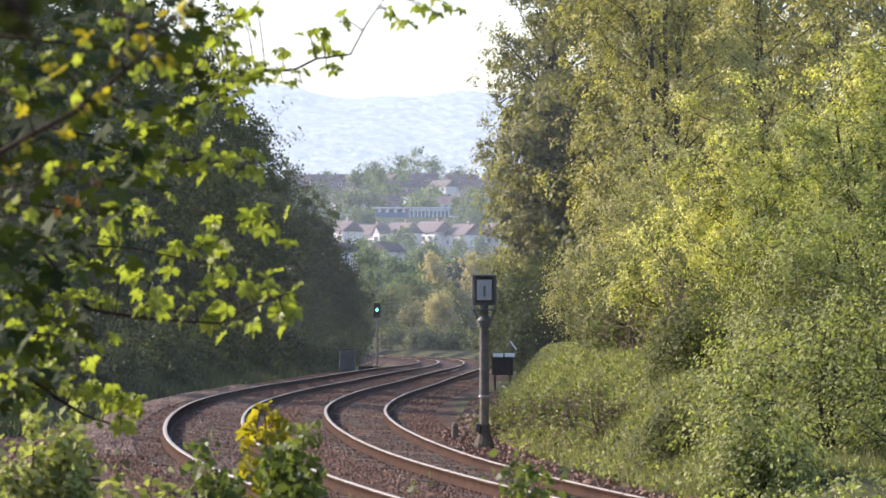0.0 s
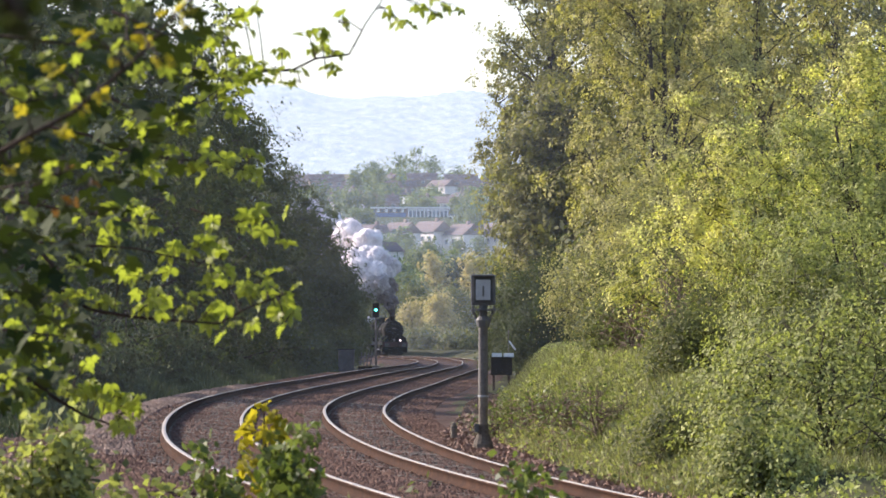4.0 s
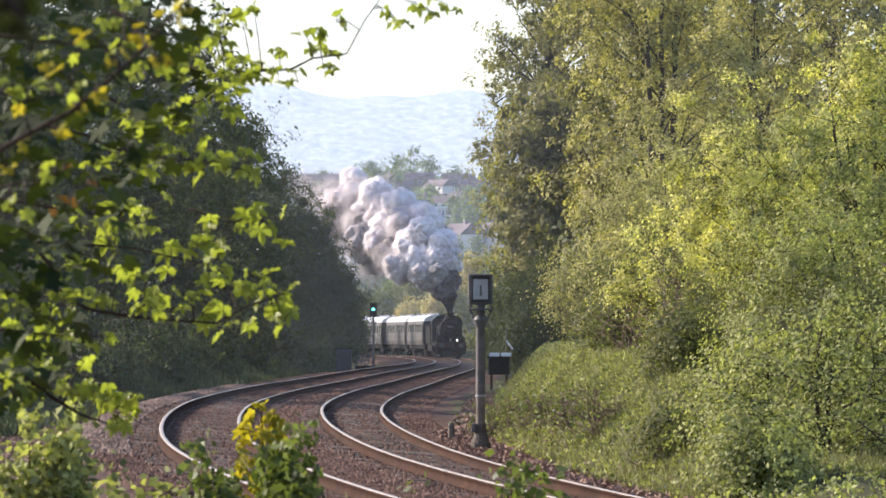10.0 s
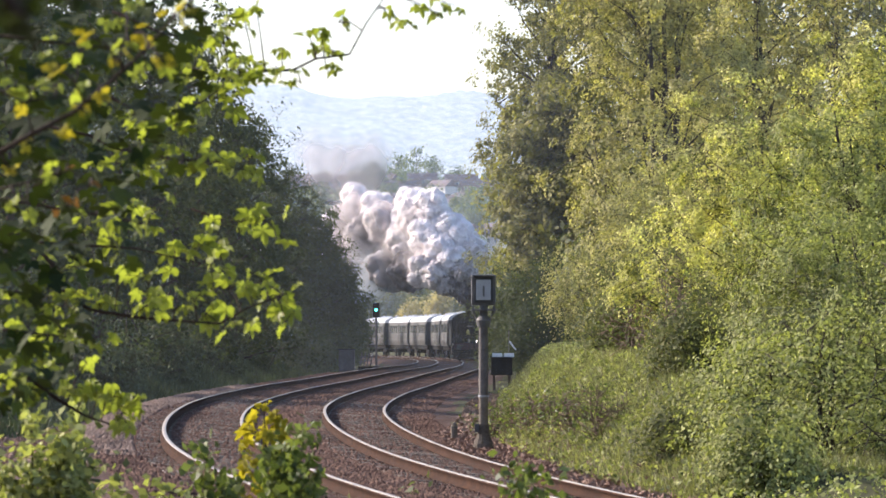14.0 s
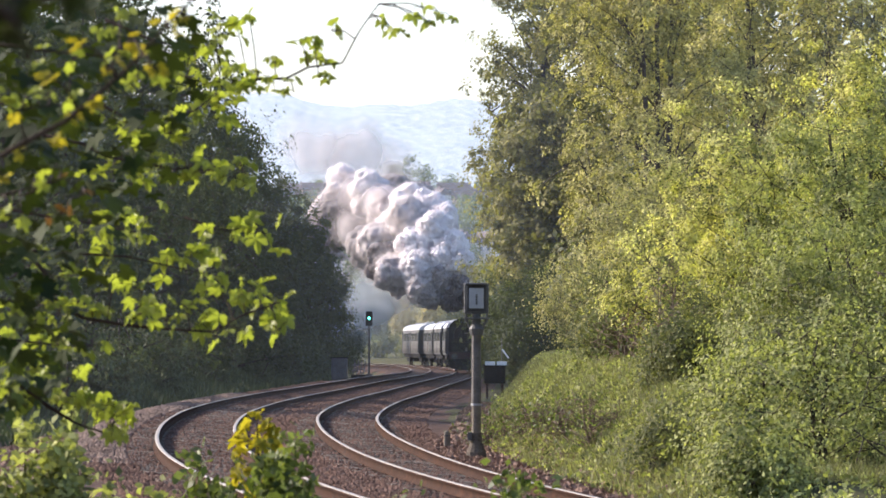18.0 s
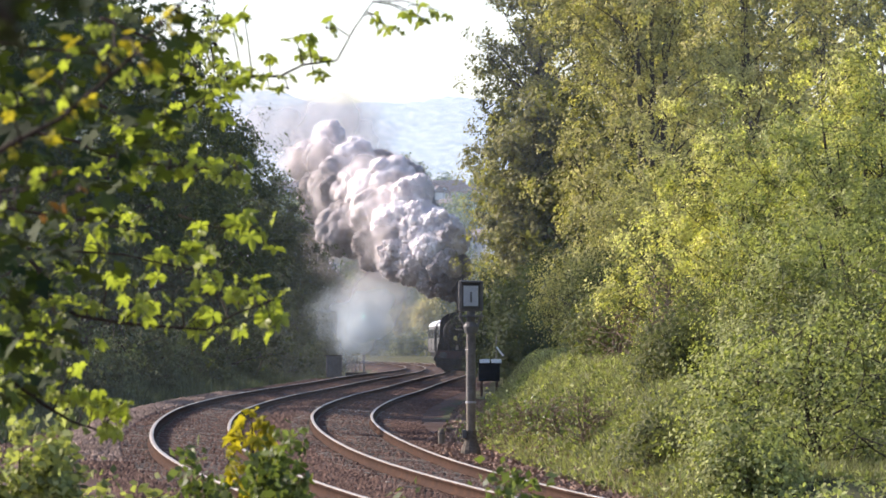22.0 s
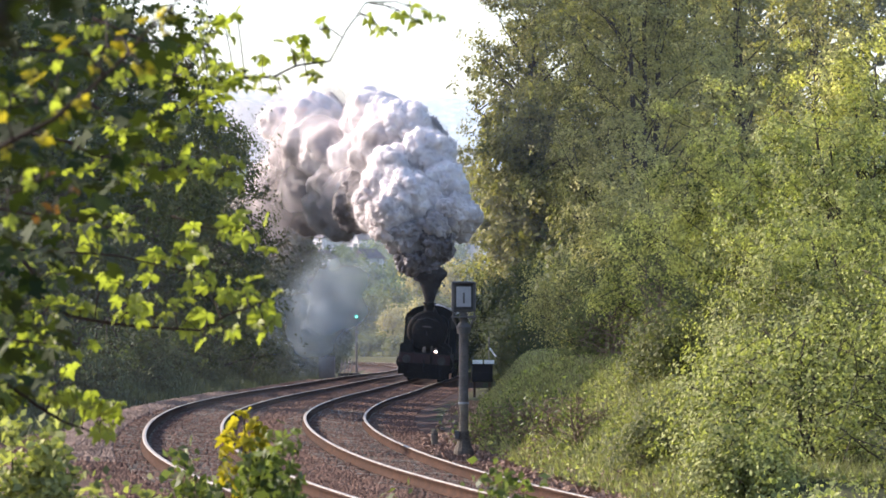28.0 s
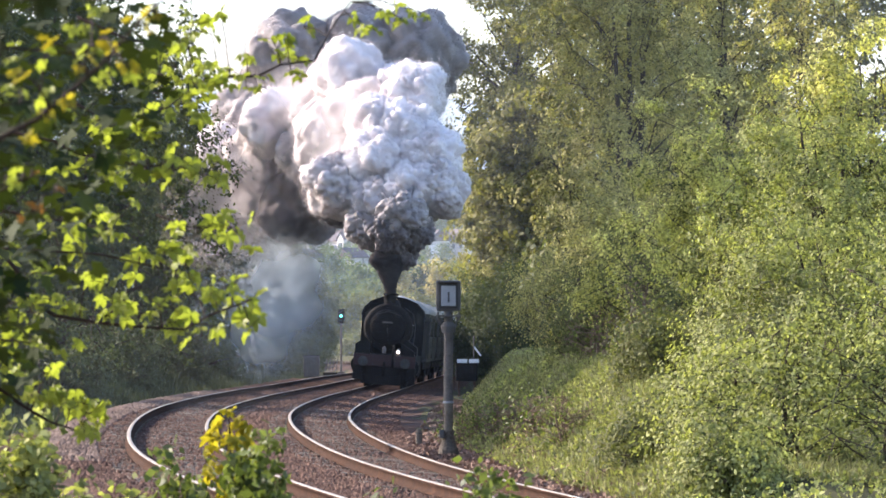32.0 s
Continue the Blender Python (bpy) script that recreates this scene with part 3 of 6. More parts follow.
def build_left_wood():
    # the seven trees from y 448 to 534 are hidden, added to shade coaches
    rows = [(-8.6, 340, 10.0, 2.4), (-9.8, 300, 11.8, 2.9), (-10.6, 262, 13.2, 3.2), (-11.4, 222, 14.4, 3.6), (-12.2, 184, 15.0, 4.0), (-13.4, 152, 12.0, 3.8),
            (-7.9, 380, 7.6, 2.0), (-8.2, 415, 5.6, 1.7), (-9.8, 360, 9.4, 2.4), (-9.0, 448, 6.6, 1.6), (-9.5, 464, 7.0, 1.7), (-10.8, 478, 7.0, 1.8), (-12.4, 492, 7.0, 1.9), (-14.4, 506, 7.0, 2.0), (-16.6, 520, 7.0, 2.0), (-19.2, 534, 7.0, 2.0), (-14.8, 168, 18.5, 4.6), (-17.0, 186, 19.5, 5.0), (-19.0, 214, 20.0, 5.0), (-13.5, 280, 14.6, 3.4), (-15.0, 240, 17.5, 4.0), (-15.5, 200, 17.0, 4.2)]
    for i, (x, y, h, r) in enumerate(rows):
        grow("woodland_tree", (x, y, 0.1), h, r, 26000 if y < 350 else 12000, 0.17 if y < 350 else 0.2, L_DARK, 20 + i, "woodland tree beside the line, shade put into its dark leaves", 0.06, clump=0.5, group="wood on the shaded bank")
    rng = np.random.RandomState(8)
    for i in range(9):
        y = 140 + i * 30 + 8 * rng.random()
        x = line_x(y) - 9.4 - 1.6 * rng.random()
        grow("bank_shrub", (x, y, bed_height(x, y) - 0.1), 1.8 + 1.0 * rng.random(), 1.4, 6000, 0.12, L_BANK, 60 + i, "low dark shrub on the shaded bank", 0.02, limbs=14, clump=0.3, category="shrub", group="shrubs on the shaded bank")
    # long grass on the shaded bank
    n = 60000
    y = 124 + 224 * rng.random(n)
    u = -8.3 - 7.5 * rng.random(n)
    lx = np.interp(y, YS, XS)
    z = np.array([bed_height(a, b) for a, b in zip(lx + u, y)])
    base = np.stack([lx + u, y, z], 1)
    tall = (0.08 + 0.2 * rng.random(n)) * np.interp(y, [98, 200], [0.9, 2.2])
    a = rng.random(n) * math.pi
    w = 0.015 + 0.025 * rng.random(n)
    side = np.stack([np.cos(a) * w, np.sin(a) * w, np.zeros(n)], 1)
    tip = base + np.stack([rng.normal(0, 0.12, n), rng.normal(0, 0.12, n), tall], 1)
    v = np.stack([base - side, base + side, tip + side * 0.4, tip - side * 0.4], 1).reshape(-1, 3)
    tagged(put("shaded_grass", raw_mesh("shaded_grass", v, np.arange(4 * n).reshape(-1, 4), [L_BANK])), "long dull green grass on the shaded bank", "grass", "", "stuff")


def build_right_wood():
    rows = [(6.2, 312, 29, 4.0, 50000, "tall dark leafy tree beside the line"), (9.8, 338, 30, 4.6, 22000, "tall dark leafy tree behind another"),
            (6.6, 290, 15, 3.0, 30000, "shorter dark leafy tree beside the line"), (11.8, 284, 27, 4.2, 18000, "tall shaded leafy tree behind the birch")]
    for i, (x, y, h, r, n, lab) in enumerate(rows):
        grow("lineside_tree", (x, y, 0.2), h, r, n, 0.2 if n > 40000 else 0.31, L_EDGE, 100 + i, lab, 0.16 if i != 2 else 0.3, clump=0.5, limbs=46, split=True, group="tall trees on the sunlit bank", trunk_r=0.7)
    # shrubs added for the dark hollow, its shade put into their leaf colour
    for i, (x, y, h, r) in enumerate([(3.7, 262, 4.2, 1.7), (5.4, 250, 5.0, 2.0), (7.2, 272, 5.6, 2.2), (5.2, 282, 6.0, 2.2), (4.6, 226, 3.2, 1.5)]):
        grow("bank_shrub", (x, y, 0.0), h, r, 14000, 0.13, L_DARK, 190 + i, "shrub below the tall trees, its dark leaves standing for shade", 0.02, limbs=22, clump=0.4, category="shrub", group="shrubs below the tall trees")
    for i, (x, y, h, r, n) in enumerate([(5.7, 152, 4.6, 1.7, 16000), (7.1, 160, 6.0, 2.0, 18000), (5.2, 172, 3.6, 1.4, 10000)]):
        grow("young_tree", (x, y, bed_height(x, y) - 0.1), h, r, n, 0.09, L_BIRCH, 170 + i, "young green tree with several thin stems", 0.1, stems=3, clump=0.3, limbs=34, split=True, group="young trees on the sunlit bank", limb_r=0.8, trunk_r=0.6)
    for i, (x, y, h, r) in enumerate([(1.15, 103, 0.6, 0.4), (1.4, 99, 0.75, 0.45), (1.6, 95, 0.8, 0.5), (1.9, 91, 0.7, 0.5), (2.2, 87, 0.8, 0.55), (2.6, 83, 0.9, 0.6), (3.6, 96, 1.5, 0.7), (4.0, 90, 1.7, 0.8), (4.6, 104, 2.4, 0.9)]):
        grow("twiggy_bush", (x, y, bed_height(x, y) - 0.1), h, r, 420, 0.06, L_SHRUB, 180 + i, "bare brown twiggy bush with few leaves", 0.02, stems=3, clump=0.15, limbs=34, category="bush", group="bare bushes on the sunlit bank", bark=M_DRYTWIG, limb_r=0.8)
    for i, (x, y, h, r) in enumerate([(15.5, 310, 29, 5.0), (20.5, 315, 30, 5.2), (25.5, 300, 29, 5.2), (12.5, 262, 12, 3.6), (17.5, 268, 13, 3.8), (9.0, 240, 7, 2.4)]):
        grow("woodland_tree", (x, y, 0.2), h, r, 12000, 0.46, L_ALDER, 110 + i, "leafy woodland tree closing the gaps behind the birches", 0.04, clump=0.6, limbs=30, group="wood behind the birches", trunk_r=0.7)
    for i, (x, y, h, r, n, st, lab) in enumerate([(9.7, 236, 26, 4.3, 62000, 3, "tall birch with thin yellow-green spring leaves"), (15.4, 254, 27, 4.5, 46000, 2, "second tall birch with sparse yellow-green leaves"),
                                                 (20.4, 262, 27, 4.8, 26000, 2, "birch with olive-green leaves at the edge of the wood")]):
        grow("birch_tree", (x, y, 0.6), h, r, n, 0.15 if n > 50000 else 0.19, L_BIRCH, 120 + i, lab, 0.04, (1.6 - 0.6 * i, 0), st, 0.46, 54, split=True, group="birches on the sunlit bank", limb_r=0.6, trunk_r=0.5)
    grow("hawthorn_bush", (6.0, 96, 0.8), 5.1, 2.1, 60000, 0.06, L_BUSH, 130, "large bright yellow-green hawthorn bush on the bank", 0.03, stems=3, clump=0.2, limbs=36, category="bush", split=True, group="bushes on the sunlit bank", limb_r=0.7)
    grow("hawthorn_bush", (8.9, 104, 1.0), 6.9, 2.4, 60000, 0.066, L_BUSH, 131, "tall yellow-green bush in leaf on the bank", 0.03, stems=3, clump=0.2, limbs=36, category="bush", split=True, group="bushes on the sunlit bank", limb_r=0.7)
    grow("hawthorn_bush", (6.3, 80, 0.3), 3.4, 1.8, 48000, 0.055, L_LOWBUSH, 132, "low dense green bush on the bank", 0.02, stems=3, clump=0.2, limbs=36, category="bush", split=True, group="bushes on the sunlit bank", limb_r=0.7)
    grow("hawthorn_bush", (7.3, 88, 0.4), 5.6, 1.9, 46000, 0.058, L_LOWBUSH, 133, "leafy bush at the edge of the bank", 0.02, stems=3, clump=0.2, limbs=36, category="bush", split=True, group="bushes on the sunlit bank", limb_r=0.7)
    for i, (x, y, h, r) in enumerate([(4.2, 118, 2.3, 1.0), (4.9, 108, 2.2, 1.1), (3.6, 99, 1.2, 0.7), (4.9, 92, 1.4, 0.8), (5.6, 128, 3.4, 1.4), (4.2, 84, 1.0, 0.8), (3.4, 74, 0.7, 0.6), (4.6, 72, 1.3, 1.0), (5.4, 69, 2.0, 1.2), (6.6, 68, 2.4, 1.3), (5.7, 78, 1.9, 1.1), (6.0, 88, 2.6, 1.2), (7.4, 73, 3.2, 1.4), (4.2, 66, 0.8, 0.7)]):
        # bushes by the hollow take a darker leaf colour, standing for its shade
        grow("bank_bush", (x, y, bed_height(x, y) - 0.1), h, r, 10000 if i % 3 else 4500, 0.058, L_ALDER if i in (0, 1, 2, 3, 4, 5, 6, 10, 11) else L_LOWBUSH, 140 + i, "small leafy bush with bare twigs on the bank", 0.02, stems=2, clump=0.2, limbs=24, category="bush", group="small bushes on the sunlit bank", limb_r=0.8)


def build_grass():
    """Long grass on the sunlit bank."""
    rng = np.random.RandomState(9)
    n = 70000
    y = 66 + 160 * rng.random(n) ** 1.3
    lx = np.interp(y, YS, XS)
    u = np.interp(y, FOOT_Y, FOOT_U) + 0.35 + 3.4 * rng.random(n) ** 0.9
    z = np.array([bed_height(a, b) for a, b in zip(lx + u, y)])
    base = np.stack([lx + u, y, z], 1)
    h = 0.07 + 0.2 * rng.random(n) ** 1.5
    lean = rng.normal(0, 0.1, (n, 2))
    w = 0.007 + 0.009 * rng.random(n)
    a = rng.random(n) * math.pi
    side = np.stack([np.cos(a) * w, np.sin(a) * w, np.zeros(n)], 1)
    tip = base + np.stack([lean[:, 0], lean[:, 1], h], 1)
    v = np.stack([base - side, base + side, tip + side * 0.3, tip - side * 0.3], 1).reshape(-1, 3)
    g = put("long_grass", raw_mesh("long_grass", v, np.arange(4 * n).reshape(-1, 4), [L_GRASS]))
    n = 40000
    y = 56 + 150 * rng.random(n) ** 1.2
    u = np.interp(y, FOOT_Y, FOOT_U) + 0.3 + np.interp(y, [70, 80], [7.0, 2.8]) * rng.random(n) ** 0.9
    lx = np.interp(y, YS, XS)
    lump = np.array([noise.noise(Vector((a * 1.2, b * 0.4, 4.0))) for a, b in zip(u, y)])
    z = np.array([bed_height(a, b) for a, b in zip(lx + u, y)]) + 0.05 + np.interp(y, [70, 80], [0.7, 0.3]) * rng.random(n) * np.maximum(0.15, lump + 0.3)
    v2, f2 = leaf_sheet(np.stack([lx + u, y, z], 1), 0.075, rng)
    w = put("bank_weeds", raw_mesh("bank_weeds", v2, f2, [L_LOWBUSH]))
    tagged(w, "low leafy weeds on the sunlit bank", "weeds", "", "stuff")
    tagged(g, "long yellow-green grass on the sunlit bank", "grass", "", "stuff")


def build_litter():
    """Fallen leaves and low weeds on the shaded side of the bed."""
    rng = np.random.RandomState(21)
    n = 26000
    y = 58 + 90 * rng.random(n) ** 1.4
    u = -6.5 - 8.5 * rng.random(n)
    lx = np.interp(y, YS, XS)
    z = np.array([bed_height(a, b) for a, b in zip(lx + u, y)]) + 0.02 + 0.06 * rng.random(n)
    m = 11000
    y2 = 60 + 130 * rng.random(m) ** 1.3
    u2 = np.interp(y2, FOOT_Y, FOOT_U) - 0.7 + 1.5 * rng.random(m)
    lx2 = np.interp(y2, YS, XS)
    z2 = np.array([bed_height(a, b) for a, b in zip(lx2 + u2, y2)]) + 0.02 + 0.05 * rng.random(m)
    place = np.concatenate([np.stack([lx + u, y, z], 1), np.stack([lx2 + u2, y2, z2], 1)])
    v, f = leaf_sheet(place, 0.085, rng)
    tagged(put("fallen_leaves", raw_mesh("fallen_leaves", v, f, [M_DEADLEAF])), "brown fallen leaves beside the ballast", "fallen leaves", "", "stuff")
    for i, (uu, yy, h, r) in enumerate([(-9.5, 112, 1.1, 0.9), (-11.0, 104, 1.3, 1.0), (-12.4, 118, 1.8, 1.3), (-9.2, 96, 0.7, 0.7), (-11.5, 90, 0.8, 0.9), (-10.4, 126, 1.6, 1.1), (-13.5, 108, 1.6, 1.2), (-9.4, 82, 0.6, 0.6)]):
        x = line_x(yy) + uu
        grow("low_shrub", (x, yy, bed_height(x, yy) - 0.05), h, r, 3500, 0.09, L_SHRUB, 160 + i, "low green shrub among fallen leaves", 0.02, stems=2, clump=0.18, limbs=16, category="shrub", group="shrubs beside the ballast")


def build_stones():
    """Loose ballast stones."""
    loose_stones("ballast_stones", 66000, 190, -5.4, 7.5, M_STONE, 11, "loose brown and pinkish ballast stones")
    loose_stones("ballast_shoulder", 26000, 105, -6.7, 2.0, M_PALESTONE, 12, "pale grey ballast stones on the shoulder", 0.9, 1.5, 75)


def loose_stones(name, n, reach, side, width, material, seed, label, power=1.9, big=1.0, start=57):
    rng = np.random.RandomState(seed)
    y = start + reach * rng.random(n) ** power
    lx = np.interp(y, YS, XS)
    u = side + width * rng.random(n)
    for c in (0.0, -TRACK_GAP):
        for s in (-0.7525, 0.7525):
            near = np.abs(u - (c + s)) < 0.11
            u[near] += 0.24
        on_sleeper = (np.abs(u - c) < 1.3) & (np.abs((y - 57 + 0.33) % 0.66 - 0.33) < 0.14)
        y = y + 0.3 * on_sleeper
    z = np.array([bed_height(a, b) for a, b in zip(lx + u, y)]) + 0.02 + 0.03 * rng.random(n)
    r = big * (0.014 + 0.02 * rng.random(n)) * np.interp(y, [60, 250], [1.0, 1.6])
    unit = np.array([(1, 0, 0), (0, 1, 0), (-1, 0, 0), (0, -1, 0), (0.2, 0.1, 0.75)], dtype=float)
    fac = np.array([(0, 1, 4), (1, 2, 4), (2, 3, 4), (3, 0, 4)])
    v = unit[None] * r[:, None, None] * (0.7 + 0.6 * rng.random((n, 5, 1)))
    a = rng.random(n) * 6.28
    ca, sa = np.cos(a)[:, None], np.sin(a)[:, None]
    v[:, 4, :2] += r[:, None] * rng.normal(0, 0.45, (n, 2))
    v[:, 4, 2] *= 1.5
    v = np.stack([v[..., 0] * ca - v[..., 1] * sa, v[..., 0] * sa + v[..., 1] * ca, v[..., 2]], -1)
    v = v + np.stack([lx + u, y, z], 1)[:, None]
    f = fac[None] + 5 * np.arange(n)[:, None, None]
    s = put(name, raw_mesh(name, v.reshape(-1, 3), f.reshape(-1, 3), [material], 3))
    tagged(s, label, "ballast", "", "stuff")


# ---------- lineside things ----------
def banner_signal():
    y, x = 97.0, 0.79
    t = thing("banner_signal", (x, y, -0.27), "weathered grey post carrying a boxed banner signal", "signal")
    part("base", lathe([(0.2, -0.1), (0.19, 0.08), (0.12, 0.26), (0.1, 0.45)], 14), M_SLEEPER, t, "flared rusty base")
    part("bracket", box(-0.17, -0.08, -0.12, 0.02, 0.3, 0.46, 0.01), M_DARKMETAL, t)
    part("sleeve", lathe([(0.088, 0.4), (0.088, 0.98)], 14), M_SLEEPER, t, "stained lower sleeve")
    part("band", lathe([(0.105, 0.97), (0.105, 1.01)], 14), M_FACE, t, "pale band round the post")
    part("post", lathe([(0.092, 0.99), (0.088, 2.5)], 14), M_CONCRETE, t)
    part("collar", lathe([(0.12, 2.32), (0.145, 2.44), (0.1, 2.52)], 14), M_DARKMETAL, t)
    part("platform", box(-0.24, 0.24, -0.17, 0.17, 2.62, 2.66, 0.008), M_DARKMETAL, t)
    for s in (-1, 1):
        part("strut", tube([(s * 0.19, 0, 2.62), (s * 0.1, 0, 2.38)], 0.018, 6), M_DARKMETAL, t)
        part("bolt", lathe([(0.02, 2.56), (0.02, 2.72)], 8, "z", (s * 0.2, -0.1, 0)), M_DARKMETAL, t)
    part("neck", lathe([(0.08, 2.5), (0.08, 2.76)], 12), M_DARKMETAL, t)
    b = part("box", box(-0.235, 0.235, -0.1, 0.16, 2.73, 3.32, 0.035), M_DARKMETAL, t, "dark square signal box")
    part("rim", box(-0.185, 0.185, -0.13, -0.09, 2.78, 3.27, 0.02), M_SOOTGREY, b)
    part("face", box(-0.14, 0.14, -0.15, -0.12, 2.83, 3.22, 0.01), M_FACE, b, "pale grey face")
    part("pointer", box(-0.015, 0.02, -0.165, -0.15, 2.9, 3.1, 0.003), M_DARKMETAL, b)
    part("hood", box(-0.2, 0.2, -0.24, -0.1, 3.28, 3.31, 0.008), M_DARKMETAL, b)


def colour_signal():
    y, x = 330.0, -4.3
    t = thing("colour_light_signal", (x, y, -0.3), "slim post with a black signal head showing green", "signal")
    part("post", lathe([(0.08, 0), (0.065, 3.5)], 10), M_CONCRETE, t)
    part("base", box(-0.25, 0.25, -0.25, 0.25, -0.1, 0.3, 0.03), M_CONCRETE, t)
    h = part("head", box(-0.225, 0.225, -0.1, 0.17, 3.43, 4.38, 0.06), M_SOOT, t, "black signal head")
    part("hood", lathe([(0.135, -0.4), (0.135, -0.1)], 16, "y", (0, 0, 3.95), None, False), M_SOOT, h)
    part("lens", lathe([(0.02, -0.14), (0.085, -0.13), (0.085, -0.08)], 16, "y", (0, 0, 3.93)), M_GREENLIGHT, h, "green light")


def lineside_boxes():
    t = thing("equipment_cabinet", (2.35, 200, 0.05), "dark lineside cabinet with a white plate on top", "cabinet")
    part("body", box(-0.42, 0.42, -0.3, 0.3, 0.3, 1.0, 0.04), M_SOOT, t)
    for s in (-0.3, 0.3):
        part("leg", box(s - 0.05, s + 0.05, -0.2, 0.2, -0.3, 0.32, 0.01), M_BALLAST, t)
    part("lid", box(-0.48, 0.48, -0.33, 0.33, 1.0, 1.06, 0.02), M_SOOT, t)
    for s in (-0.18, 0.28):
        part("plate", box(s - 0.2, s + 0.2, -0.37, -0.34, 1.02, 1.17, 0.01), M_WHITE, t, "white plate")
    part("bracket", tube([(0.28, 0, 1.05), (0.28, 0, 2.1)], 0.02, 6), M_DARKMETAL, t)
    part("arm", tube([(0.3, 0, 1.65), (0.42, 0, 1.48), (0.56, 0, 1.3)], 0.03, 6), M_WHITE, t, "white arm")
    y = 313
    t = thing("ground_frame", (-4.75, y, -0.3), "dark metal ground frame with levers beside the track", "ground frame")
    part("plinth", box(-0.45, 0.45, -0.3, 0.3, 0, 0.35, 0.03), M_SOOT, t)
    for i in range(4):
        part("lever", tube([(-0.3 + 0.2 * i, 0, 0.3), (-0.3 + 0.22 * i + 0.1, 0.1, 1.2)], 0.035, 6), M_DARKMETAL, t)
    for z in (0.6, 0.9):
        part("bar", tube([(-0.42, 0, z), (0.42, 0, z + 0.1)], 0.03, 6), M_DARKMETAL, t)
    t = thing("relay_cabinet", (-6.0, 318, -0.3), "grey weathered relay cabinet beside the track", "cabinet")
    part("body", box(-0.5, 0.5, -0.35, 0.35, 0, 1.35, 0.08), M_DARKMETAL, t)
    part("roof", box(-0.54, 0.54, -0.4, 0.4, 1.35, 1.42, 0.03), M_SOOT, t)
    t = thing("ground_signal", (1.75 + 2.3, 470, -0.2), "small dark ground signal beside the line", "signal")
    for i in range(3):
        part("lamp_case", box(-0.35 + 0.1 * i, 0.35, -0.15, 0.15, 0.3 + 0.32 * i, 0.55 + 0.32 * i, 0.04), M_SOOT, t)
    part("stem", lathe([(0.1, 0), (0.08, 1.0)], 8), M_SOOT, t)
    t = thing("marker_stump", (0.25, 106.0, -0.25), "short weathered wooden stump in the ballast", "stump")
    part("post", lathe([(0.07, 0), (0.068, 0.22), (0.055, 0.3), (0.02, 0.32)], 8), M_SLEEPER, t)
    part("cap", lathe([(0.075, 0.2), (0.075, 0.23)], 8), M_CONCRETE, t, "grey worn band near its top")


# ---------- the train ----------
def wheel(parent, x, y, r, spokes=10):
    w = part("wheel", lathe([(r * 0.86, -0.06), (r, -0.06), (r, 0.06), (r * 0.86, 0.06)], 28, "x", (0, 0, 0), None, False), M_SOOT, parent)
    w.location = (x, y, r)
    part("hub", lathe([(r * 0.2, -0.08), (r * 0.2, 0.08)], 12, "x"), M_SOOT, w)
    bm = bmesh.new()
    for i in range(spokes):
        a = math.pi * 2 * i / spokes
        tube([(0, 0.15 * r * math.cos(a), 0.15 * r * math.sin(a)), (0, 0.9 * r * math.cos(a), 0.9 * r * math.sin(a))], 0.03, 5, bm)
    part("spokes", bm, M_SOOT, w)
    return w


